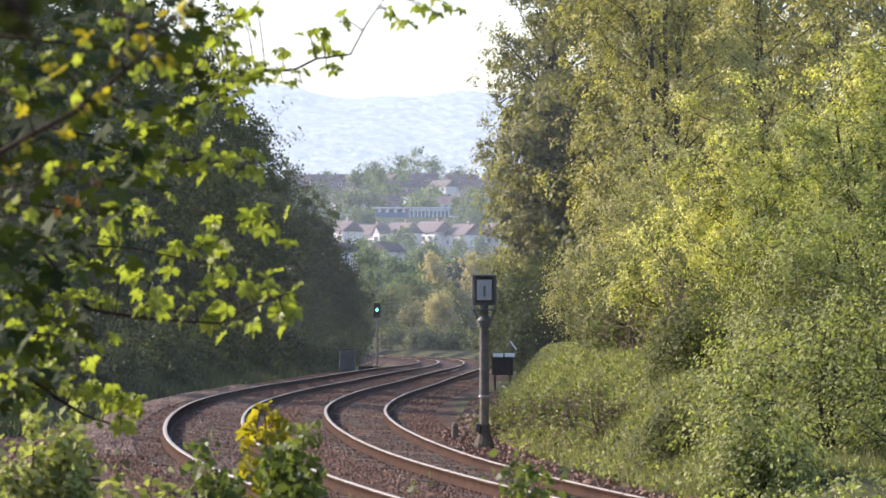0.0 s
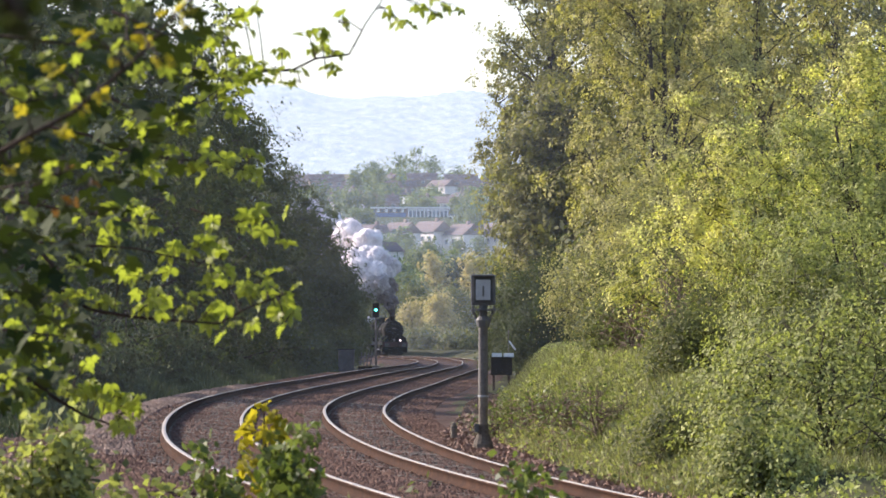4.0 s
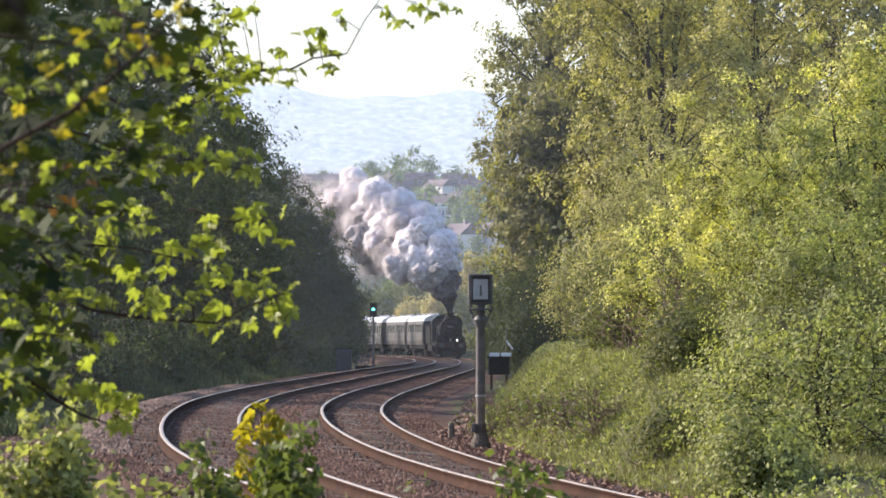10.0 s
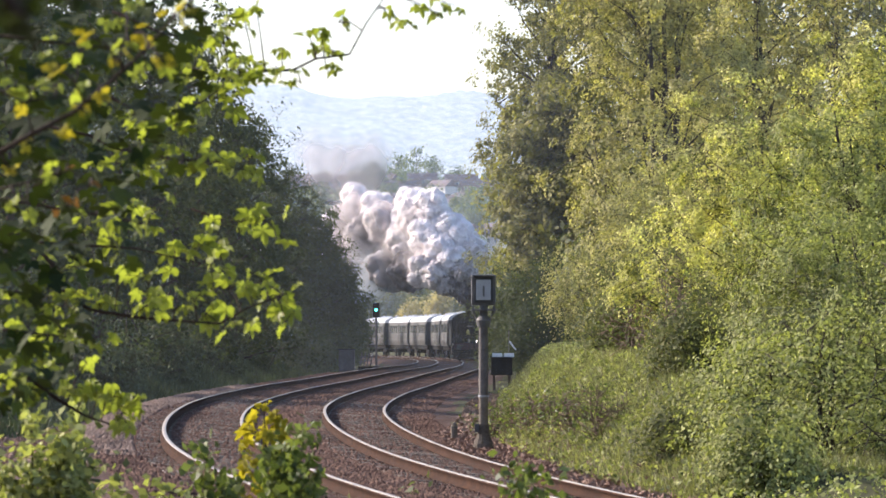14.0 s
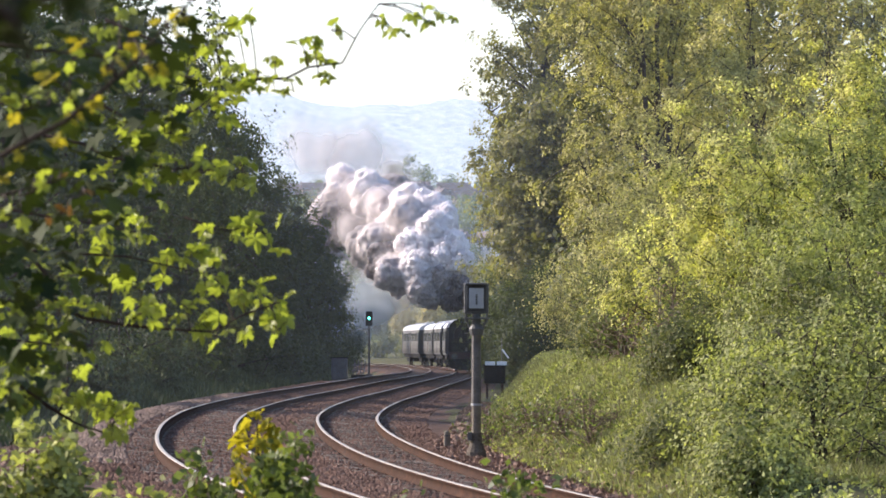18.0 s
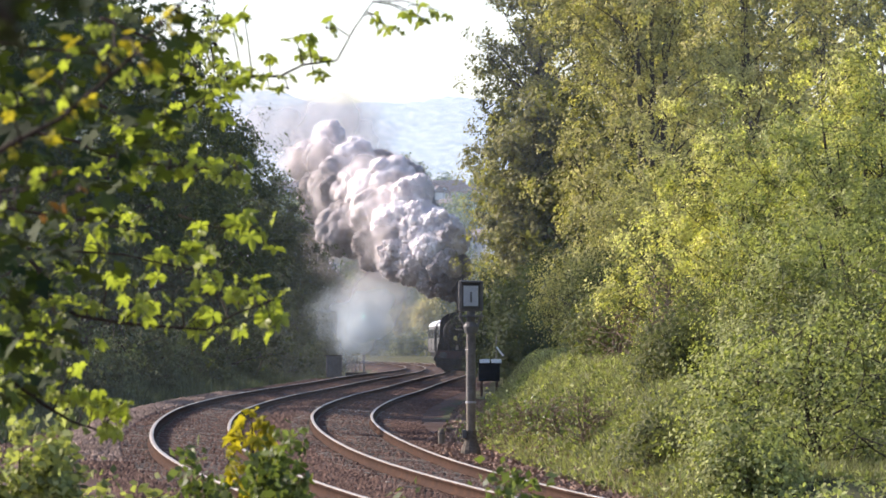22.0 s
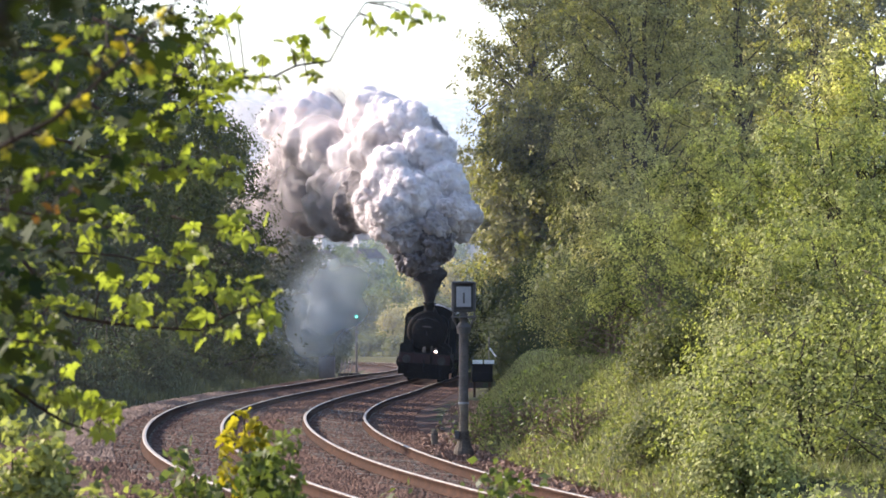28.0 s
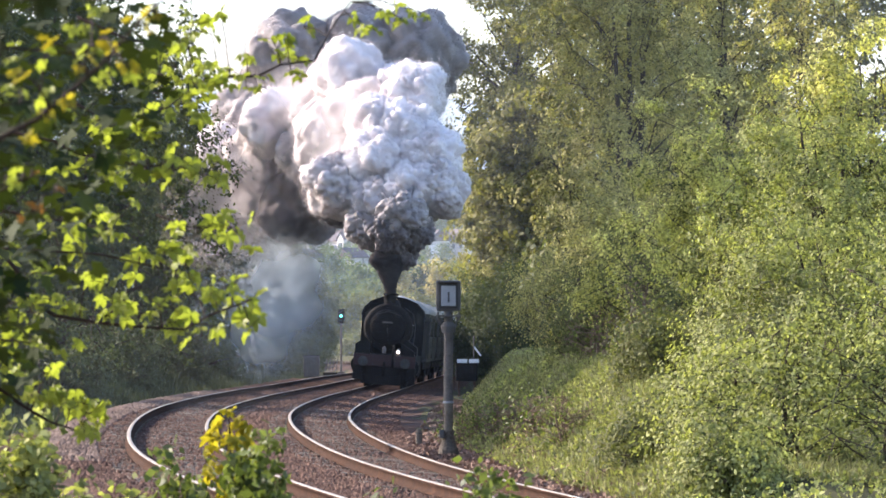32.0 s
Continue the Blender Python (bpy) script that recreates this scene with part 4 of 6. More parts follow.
def locomotive():
    t = thing("steam_locomotive", (0, 0, 0), "black steam locomotive with a lit lamp on the buffer beam", "locomotive")
    wheels, rods = [], []
    for y in (1.5, 3.6):
        for s in (-1, 1):
            wheels.append((wheel(t, s * 0.75, y, 0.46, 8), 0.46))
    for y in (5.2, 7.3, 9.4):
        for s in (-1, 1):
            wheels.append((wheel(t, s * 0.75, y, 0.9, 16), 0.9))
    part("frame", box(-0.62, 0.62, 0.5, 11.0, 0.55, 1.25, 0.02), M_SOOT, t)
    part("footplate", box(-1.28, 1.28, 0.55, 10.8, 1.32, 1.4, 0.01), M_BLACK, t)
    part("buffer_beam", box(-1.28, 1.28, 0.42, 0.56, 0.88, 1.36, 0.02), M_RED, t, "dull red buffer beam")
    for s in (-1, 1):
        b = part("buffer", lathe([(0.11, 0.42), (0.12, 0.2), (0.08, 0.18), (0.08, 0.04), (0.2, 0.03), (0.21, -0.02), (0.1, -0.04)], 18, "y", (s * 0.87, 0, 1.06)), M_BUFFER, t, "greasy steel buffer")
        part("cylinder", lathe([(0.42, 1.6), (0.42, 2.9)], 20, "y", (s * 1.0, 0, 0.9)), M_BLACK, t)
        part("side_step", box(s * 1.05 - 0.16, s * 1.05 + 0.16, 0.6, 0.8, 0.35, 0.42, 0.01), M_SOOT, t)
        part("guard_iron", tube([(s * 0.78, 0.6, 0.9), (s * 0.78, 0.5, 0.15)], 0.035, 6), M_SOOT, t)
        part("deflector_step", extrude([(s * 0.62, 1.36), (s * 1.2, 1.36), (s * 1.2, 1.55), (s * 0.62, 1.9)], 0.7, 1.4), M_BLACK, t)
        rods.append(part("coupling_rod", box(s * 0.9 - 0.03, s * 0.9 + 0.03, 5.0, 9.6, 0.83, 0.97, 0.01), M_STEEL, t))
        part("handrail", tube([(s * 0.92, 1.5, 2.6), (s * 0.92, 8.0, 2.7)], 0.02, 6), M_STEEL, t)
    part("front_bogie", box(-0.98, 0.98, 0.75, 4.4, 0.18, 0.92, 0.06), M_SOOT, t)
    part("rail_guard", box(-0.9, 0.9, 0.62, 0.72, 0.14, 0.6, 0.02), M_SOOT, t)
    for s in (-1, 1):
        part("valance", box(s * 1.24 - 0.02, s * 1.24 + 0.02, 0.6, 10.6, 1.05, 1.34, 0.0), M_BLACK, t)
        part("front_step", box(s * 1.08 - 0.2, s * 1.08 + 0.2, 0.58, 1.3, 0.3, 0.9, 0.02), M_SOOT, t)
        part("running_plate_curve", extrude([(s * 0.6, 1.4), (s * 1.28, 1.4), (s * 1.28, 1.75), (s * 0.75, 2.1)], 1.45, 3.2), M_BLACK, t)
    part("coupling_hook", tube([(0, 0.42, 1.05), (0, 0.1, 1.05), (0, 0.02, 0.75), (0, 0.2, 0.5)], 0.05, 6), M_SOOT, t)
    part("vacuum_pipe", tube([(0.35, 0.45, 0.9), (0.35, 0.2, 1.2), (0.35, 0.25, 1.7), (0.35, 0.5, 1.75)], 0.05, 8), M_SOOT, t)
    sb = part("smokebox", lathe([(0.3, 1.32), (0.88, 1.38), (1.0, 1.5), (1.0, 3.4)], 36, "y", (0, 0, 2.5)), M_SOOT, t, "sooty smokebox", True)
    d = part("smokebox_door", lathe([(0.04, 1.14), (0.4, 1.18), (0.7, 1.28), (0.76, 1.36)], 32, "y", (0, 0, 2.5)), M_SOOT, sb, "", True)
    part("boiler", lathe([(0.9, 3.4), (0.96, 8.4)], 36, "y", (0, 0, 2.45)), M_BLACK, t, "", True)
    part("firebox", extrude([(-0.95, 1.4), (0.95, 1.4), (1.0, 2.6), (0.88, 3.15), (0.5, 3.4), (0, 3.46), (-0.5, 3.4), (-0.88, 3.15), (-1.0, 2.6)], 6.9, 8.7), M_BLACK, t)
    part("saddle", box(-0.5, 0.5, 1.7, 3.2, 1.3, 1.7, 0.05), M_SOOT, t)
    part("chimney", lathe([(0.36, 3.2), (0.27, 3.36), (0.24, 3.5), (0.26, 3.82), (0.33, 3.86), (0.33, 3.93), (0.22, 3.93), (0.2, 3.6)], 24, "z", (0, 2.3, 0)), M_SOOT, t, "", True)
    part("dome", lathe([(0.4, 3.2), (0.36, 3.5), (0.26, 3.68), (0.03, 3.75)], 20, "z", (0, 5.6, 0)), M_BLACK, t, "", True)
    part("safety_valve", lathe([(0.16, 3.4), (0.13, 3.75), (0.06, 3.8)], 14, "z", (0, 7.6, 0)), M_BRASS, t)
    cab = part("cab", extrude([(-1.33, 1.4), (1.33, 1.4), (1.33, 2.95), (1.22, 3.3), (0.95, 3.58), (0.5, 3.76), (0, 3.82), (-0.5, 3.76), (-0.95, 3.58), (-1.22, 3.3), (-1.33, 2.95)], 8.7, 8.82), M_BLACK, t)
    part("cab_roof", extrude([(-1.4, 2.98), (-1.27, 3.34), (-0.98, 3.63), (-0.5, 3.81), (0, 3.87), (0.5, 3.81), (0.98, 3.63), (1.27, 3.34), (1.4, 2.98), (1.34, 2.95), (1.2, 3.3), (0.93, 3.56), (0.48, 3.74), (0, 3.8), (-0.48, 3.74), (-0.93, 3.56), (-1.2, 3.3), (-1.34, 2.95)], 8.6, 11.0), M_BLACK, cab)
    for s in (-1, 1):
        part("cab_window", extrude([(s * 1.0, 2.72), (s * 1.22, 2.72), (s * 1.2, 3.1), (s * 1.02, 3.25)], 8.67, 8.7), M_GLASS, cab, "small dark window")
        part("cab_side", box(s * 1.31 - 0.03, s * 1.31 + 0.03, 8.82, 10.6, 1.4, 2.95), M_BLACK, cab)
    part("bracket", box(0.52, 0.56, 0.5, 0.55, 1.36, 1.5), M_SOOT, t)
    lamp = part("lamp", lathe([(0.08, 1.38), (0.09, 1.58), (0.05, 1.64), (0.03, 1.68)], 14, "z", (0.54, 0.55, 0)), M_CONCRETE, t, "grey oil lamp")
    part("lens", lathe([(0.01, 0.41), (0.055, 0.42), (0.055, 0.46)], 14, "y", (0.54, 0, 1.52)), M_LAMP, lamp, "lit lens")
    lamp = part("lamp", lathe([(0.08, 1.38), (0.09, 1.58), (0.05, 1.64), (0.03, 1.68)], 14, "z", (-0.05, 0.6, 0.05)), M_CONCRETE, t, "grey oil lamp, unlit")
    for zz in (2.28, 2.72):
        part("hinge", box(-0.62, 0.1, 1.13, 1.17, zz - 0.03, zz + 0.03, 0.01), M_BLACK, sb)
    part("dart_handle", tube([(0, 1.1, 2.5), (0.02, 1.07, 2.28)], 0.018, 6), M_BUFFER, sb)
    part("door_rail", tube([(-0.5, 1.25, 3.02), (0, 1.2, 3.18), (0.5, 1.25, 3.02)], 0.016, 6), M_BUFFER, sb)
    part("number_plate", box(-0.22, 0.22, 1.12, 1.16, 2.68, 2.75, 0.01), M_CONCRETE, sb)
    return t, wheels, rods


def tender():
    t = thing("tender", (0, 0, 0), "black coal tender coupled behind the engine", "tender")
    part("tank", box(-1.3, 1.3, 0.3, 7.0, 1.2, 2.7, 0.05), M_BLACK, t)
    part("frame", box(-1.15, 1.15, 0.2, 7.1, 0.55, 1.2, 0.03), M_SOOT, t)
    rng = np.random.RandomState(4)
    bm = bmesh.new()
    r = bmesh.ops.create_icosphere(bm, subdivisions=4, radius=1.0)
    for v in bm.verts:
        v.co = Vector((v.co.x * 1.15, 3.0 + v.co.y * 2.5, 2.65 + max(-0.1, v.co.z) * 0.55 + 0.12 * noise.noise(v.co * 7)))
    part("coal", bm, M_SOOT, t, "heap of coal")
    for s in (-1, 1):
        part("flare", extrude([(s * 1.3, 2.65), (s * 1.38, 2.9), (s * 1.34, 2.9), (s * 1.26, 2.68)], 0.4, 6.9), M_BLACK, t)
        for y in (1.4, 3.5, 5.6):
            part("wheel", lathe([(0.55, -0.06), (0.62, -0.06), (0.62, 0.06), (0.05, 0.08)], 24, "x", (s * 0.75, y, 0.62)), M_SOOT, t)
    return t


def coach():
    t = thing("railway_coach", (0, 0, 0), "dull cream and brown railway coach with a pale roof", "coach", "coaches of the train")
    L = 20.6
    side = [(-1.36, 1.15), (1.36, 1.15), (1.4, 1.7), (1.4, 2.2)]
    part("lower_body", extrude([(-1.35, 1.1), (1.35, 1.1), (1.4, 1.5), (1.4, 1.72), (-1.4, 1.72), (-1.4, 1.5)], 0, L), M_BROWN, t, "brown lower panels darkened for their shade")
    part("upper_body", extrude([(-1.4, 1.72), (1.4, 1.72), (1.38, 2.7), (1.3, 3.28), (-1.3, 3.28), (-1.38, 2.7)], 0.0, L), M_CREAM, t, "cream upper panels darkened for their shade")
    roof = [(1.34 * math.cos(a), 3.26 + 0.6 * math.sin(a)) for a in np.linspace(0, math.pi, 15)]
    part("roof", extrude(roof, -0.02, L + 0.02), M_ROOF, t, "pale grey curved roof", False)
    part("underframe", box(-1.2, 1.2, 0.4, L - 0.4, 0.75, 1.1, 0.02), M_SOOT, t)
    for y in (1.2, 6.5, 9.5, 12.5, 18.4):
        part("roof_vent", lathe([(0.16, 3.8), (0.18, 3.95), (0.05, 4.0)], 10, "z", (0, y, 0)), M_ROOF, t)
    for yb in (2.8, L - 2.8):
        b = part("bogie", box(-1.0, 1.0, yb - 1.6, yb + 1.6, 0.35, 0.7, 0.05), M_SOOT, t)
        for dy in (-1.3, 1.3):
            for s in (-1, 1):
                part("wheel", lathe([(0.4, -0.06), (0.46, -0.06), (0.46, 0.06), (0.05, 0.08)], 20, "x", (s * 0.75, yb + dy, 0.46)), M_SOOT, b)
    for s in (-1, 1):
        for i in range(9):
            y = 1.5 + 2.05 * i
            part("window", box(s * 1.375 - 0.03, s * 1.375 + 0.03, y - 0.6, y + 0.6, 2.25, 2.95, 0.0), M_GLASS, t)
        for y in (0.55, 9.8, L - 0.55):
            part("door", box(s * 1.395 - 0.03, s * 1.395 + 0.03, y - 0.32, y + 0.32, 1.25, 3.1, 0.0), M_CREAM, t)
    for y in (-0.25, L):
        part("gangway", box(-0.5, 0.5, y, y + 0.25, 1.1, 3.2, 0.03), M_SOOT, t)
    return t


# ---------- smoke ----------
BALLS = {}


def ball(subdiv):
    """The corners and faces of a fine round ball."""
    if subdiv not in BALLS:
        bm = bmesh.new()
        bmesh.ops.create_icosphere(bm, subdivisions=subdiv, radius=1.0)
        BALLS[subdiv] = np.array([v.co[:] for v in bm.verts]), np.array([[v.index for v in f.verts] for f in bm.faces])
        bm.free()
    return BALLS[subdiv]


def billow(seed, radius, lumps, squash=1.0, subdiv=5, rough=1.0, material=None):
    """A cauliflower head of smoke: a ball grown over with rounded lumps of four sizes."""
    rng = np.random.RandomState(seed)
    co, faces = ball(subdiv)
    r = np.full(len(co), 0.62)
    way = co.copy()
    for count, size, lift in ((lumps * 2, 0.5, 0.2), (lumps * 12, 0.24, 0.15 * rough), (lumps * 60, 0.115, 0.115 * rough), (lumps * 220, 0.055, 0.06 * rough)):
        d = rng.normal(size=(count, 3))
        d /= np.linalg.norm(d, axis=1)[:, None]
        amp = lift * (0.45 + 0.9 * rng.random(count))
        grown = np.zeros(len(co))
        for k in range(0, count, 200):
            dist = np.maximum(0, 2 - 2 * way @ d[k:k + 200].T) / size ** 2
            grown = np.maximum(grown, (amp[None, k:k + 200] * np.sqrt(np.maximum(0, 1 - dist))).max(axis=1))
        r = r + grown
    co = co * r[:, None] * radius
    ends = np.concatenate([faces[:, [0, 1]], faces[:, [1, 2]], faces[:, [2, 0]]])
    many = np.bincount(ends[:, 0], minlength=len(co))[:, None]
    for _ in range(1):
        near = np.stack([np.bincount(ends[:, 0], co[ends[:, 1], k], len(co)) for k in range(3)], 1)
        co = 0.5 * co + 0.5 * near / many
    co[:, 2] *= squash
    return raw_mesh("smoke", co, faces, [material], 3, None, True)


def fuzz(me, n, reach, size, material, seed):
    """Loose droplets over a head of smoke, thinning outwards, that soften its rim."""
    rng = np.random.RandomState(seed)
    co = np.empty(len(me.vertices) * 3, dtype=np.float32)
    no = np.empty(len(me.vertices) * 3, dtype=np.float32)
    me.vertices.foreach_get("co", co)
    me.vertex_normals.foreach_get("vector", no)
    pick = rng.randint(len(me.vertices), size=n)
    far = reach * rng.exponential(1.0, n)[:, None]
    c = co.reshape(-1, 3)[pick] + no.reshape(-1, 3)[pick] * far + rng.normal(0, 0.35, (n, 3)) * far
    u = rng.normal(size=(n, 3))
    u /= np.linalg.norm(u, axis=1)[:, None]
    w = np.cross(u, rng.normal(size=(n, 3)))
    w /= np.linalg.norm(w, axis=1)[:, None]
    r = (size * (0.5 + rng.random(n)))[:, None]
    v = np.stack([c + r * u, c + r * (0.87 * w - 0.5 * u), c - r * (0.87 * w + 0.5 * u)], 1)
    return raw_mesh("wisp", v.reshape(-1, 3), np.arange(3 * n).reshape(-1, 3), [material], 3)


def column(material):
    """The dark jet at the chimney: narrow at its mouth and opening upwards, ribbed by the exhaust beats."""
    rng = np.random.RandomState(6)
    prof = [(0.19, -0.1), (0.24, 0.25), (0.36, 0.6), (0.52, 1.0), (0.7, 1.3), (0.78, 1.5), (0.7, 1.7), (0.45, 1.88), (0.2, 1.96), (0.02, 2.0)]
    hs, k = np.linspace(-0.1, 2.0, 48), 40
    v = []
    for h in hs:
        r = float(np.interp(h, [b for a, b in prof], [a for a, b in prof]))
        for i in range(k):
            a = 2 * math.pi * i / k
            p = Vector((math.cos(a) * 1.6, math.sin(a) * 1.6, h * 1.7))
            q = r * (1 + 0.2 * abs(noise.noise(p)) + 0.16 * abs(noise.noise(p * 2.3)) + 0.1 * abs(noise.noise(p * 5)) - 0.1)
            v.append((q * math.cos(a), q * math.sin(a), h))
    f = [(j * k + i, j * k + (i + 1) % k, (j + 1) * k + (i + 1) % k, (j + 1) * k + i) for j in range(len(hs) - 1) for i in range(k)]
    return raw_mesh("smoke_column", v, f, [material], 4, None, True)


def veil(name, radius, material, seed):
    """A thin drifting veil of steam: a bulging sheet, thick in the middle, torn and fading out to its rim."""
    k = 26
    v, dens = [], []
    for j in range(k):
        for i in range(k):
            a, b = 2 * i / (k - 1) - 1, 2 * j / (k - 1) - 1
            q = math.hypot(a, b)
            n1 = noise.fractal(Vector((a * 1.6 + seed, b * 1.6, seed * 1.7)), 1.0, 2.0, 4)
            d = max(0.0, min(1.0, 1.05 - 1.15 * q + 0.4 * n1)) * max(0.0, 1 - q ** 4)
            dens.append(d * d * (3 - 2 * d) if q < 0.98 else 0.0)
            v.append((a * radius * 1.3, 0.5 * radius * (1 - q * q) + 0.3 * n1, b * radius * 1.3))
    f = [(j * k + i, j * k + i + 1, (j + 1) * k + i + 1, (j + 1) * k + i) for j in range(k - 1) for i in range(k - 1)]
    f = [c for c in f if max(dens[q] for q in c) > 0.004]
    me = raw_mesh(name, v, f, [material], 4, None, True)
    att = me.attributes.new("veil_weight", "FLOAT", "POINT")
    att.data.foreach_set("value", np.array(dens, dtype=np.float32))
    return me


PUFF_KEYS = []
# the plume's middle line from the chimney to its tail (across, up), and its half width, at moments of the run
PLUME_SHAPE = [
    (0.0, ((0, 0.9), (-1.6, 3.6), (-3.6, 5.2), (-5.8, 7.0), (-8.6, 10.2)), (0.5, 1.8, 2.4, 2.2, 1.3)),
    (8.0, ((0, 0.9), (-1.2, 3.7), (-3.6, 5.2), (-6.2, 6.8), (-9.4, 10.2)), (0.5, 2.1, 2.9, 2.8, 1.7)),
    (11.0, ((0, 0.9), (-1.0, 3.8), (-3.2, 6.2), (-6.2, 8.6), (-9.8, 11.6)), (0.5, 2.3, 3.3, 3.4, 2.6)),
    (14.0, ((0, 0.8), (-0.9, 3.3), (-2.9, 5.6), (-6.2, 6.3), (-10.2, 8.0)), (0.5, 2.2, 3.2, 3.3, 2.7)),
    (17.0, ((0, 0.7), (-1.8, 2.9), (-3.7, 5.0), (-6.4, 6.6), (-9.8, 8.4)), (0.5, 2.2, 3.2, 3.2, 3.0)),
    (20.0, ((0, 0.6), (-2.3, 2.0), (-3.4, 4.6), (-5.0, 7.4), (-9.8, 10.2)), (0.5, 2.5, 3.2, 3.2, 2.2)),
    (22.5, ((0, 0.9), (-1.2, 3.4), (-3.4, 5.2), (-6.4, 7.2), (-9.6, 10.4)), (0.5, 1.8, 2.1, 2.2, 2.0)),
    (25.0, ((0, 1.0), (-0.7, 4.2), (-3.2, 6.0), (-6.5, 7.2), (-9.4, 10.0)), (0.5, 1.7, 2.0, 2.2, 2.0)),
    (28.0, ((0, 1.0), (-0.3, 3.9), (-1.4, 6.6), (-4.4, 7.4), (-8.2, 7.8)), (0.6, 2.2, 2.9, 3.3, 3.1)),
    (30.0, ((0, 1.0), (0.3, 3.9), (-0.8, 6.8), (-3.3, 8.6), (-7.0, 8.0)), (0.6, 2.1, 2.9, 3.2, 3.2)),
    (32.0, ((0, 1.0), (0.6, 3.6), (-0.5, 6.4), (-2.4, 7.6), (-6.4, 5.2)), (0.6, 2.0, 2.8, 3.0, 2.8))]


def plume_at(f, side, t):
    """A place in the plume t seconds into the run: f along it, side across it in half widths (above is positive)."""
    when = [row[0] for row in PLUME_SHAPE]
    knots = np.linspace(0, 1, 5)

    def value(pick):
        return float(np.interp(t, when, [np.interp(f, knots, pick(row)) for row in PLUME_SHAPE]))
    x, z, w = value(lambda r: [p[0] for p in r[1]]), value(lambda r: [p[1] for p in r[1]]), value(lambda r: r[2])
    x2 = float(np.interp(t, when, [np.interp(min(1, f + 0.1), knots, [p[0] for p in r[1]]) - np.interp(f - 0.1, knots, [p[0] for p in r[1]]) for r in PLUME_SHAPE]))
    z2 = float(np.interp(t, when, [np.interp(min(1, f + 0.1), knots, [p[1] for p in r[1]]) - np.interp(f - 0.1, knots, [p[1] for p in r[1]]) for r in PLUME_SHAPE]))
    long = math.hypot(x2, z2) + 1e-6
    return x + side * w * z2 / long, z - side * w * x2 / long


def smoke_head(plume, radius, material, seed, f, side, back, label="", roll=9.0):
    """A head of smoke with soft wisps about it, rolling outwards as it keeps its place in the plume."""
    ob = put("smoke_head", billow(seed, radius, 13, 1.0, 6 if f < 0.6 else 5, 1.2 - 0.75 * f, material), plume, label)
    tagged(put("wisp", fuzz(ob.data, int((3000 if f < 0.3 else 9000) * radius), (0.03 + 0.015 * f) * radius ** 0.7, 0.016 if f < 0.3 else 0.02, V_FUZZ[material.name], seed), ob), kind="stuff")
    keys = []
    for t in range(0, 33):
        x, z = plume_at(f, side, t)
        sway = 0.22 * radius
        keys.append((t, pose(x + sway * math.sin(0.9 * t + seed), back + 0.3 * math.sin(0.6 * t + 2 * seed), z + sway * math.cos(0.7 * t + 1.7 * seed), roll * 0.5 * t, -roll * t if side < 0.2 else roll * t, seed * 40 % 90)))
    PUFF_KEYS.append((ob, keys))


def smoke_veil(plume, radius, material, seed, rows, label):
    """A thin veil of steam or smoke: time, across, up, back."""
    ob = tagged(put("drifting_steam", veil("drifting_steam", radius, material, seed), plume, label), kind="stuff")
    PUFF_KEYS.append((ob, [(t, pose(x, y, z, 0, 4.0 * math.sin(0.3 * t + seed), 0)) for t, x, z, y in rows]))


def smoke_cloud(plume, seed, radius, rows, label):
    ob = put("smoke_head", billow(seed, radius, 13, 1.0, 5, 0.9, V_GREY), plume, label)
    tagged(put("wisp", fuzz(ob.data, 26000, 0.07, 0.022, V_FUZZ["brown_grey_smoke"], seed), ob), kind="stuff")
    PUFF_KEYS.append((ob, [(t, pose(x, y, z, 0, 4 * t, seed * 40 % 90)) for t, x, z, y in rows]))


# a smoke puff kept out of view, added only for the shade it casts
def shade_puff(plume, seed, rows):
    ob = put("shade_puff", billow(seed, 4.6, 11, 1.0, 5, 1.0, V_GREY), plume, "unseen smoke puff added high up to cast shade")
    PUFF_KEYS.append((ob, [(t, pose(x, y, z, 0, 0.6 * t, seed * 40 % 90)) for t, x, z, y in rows]))


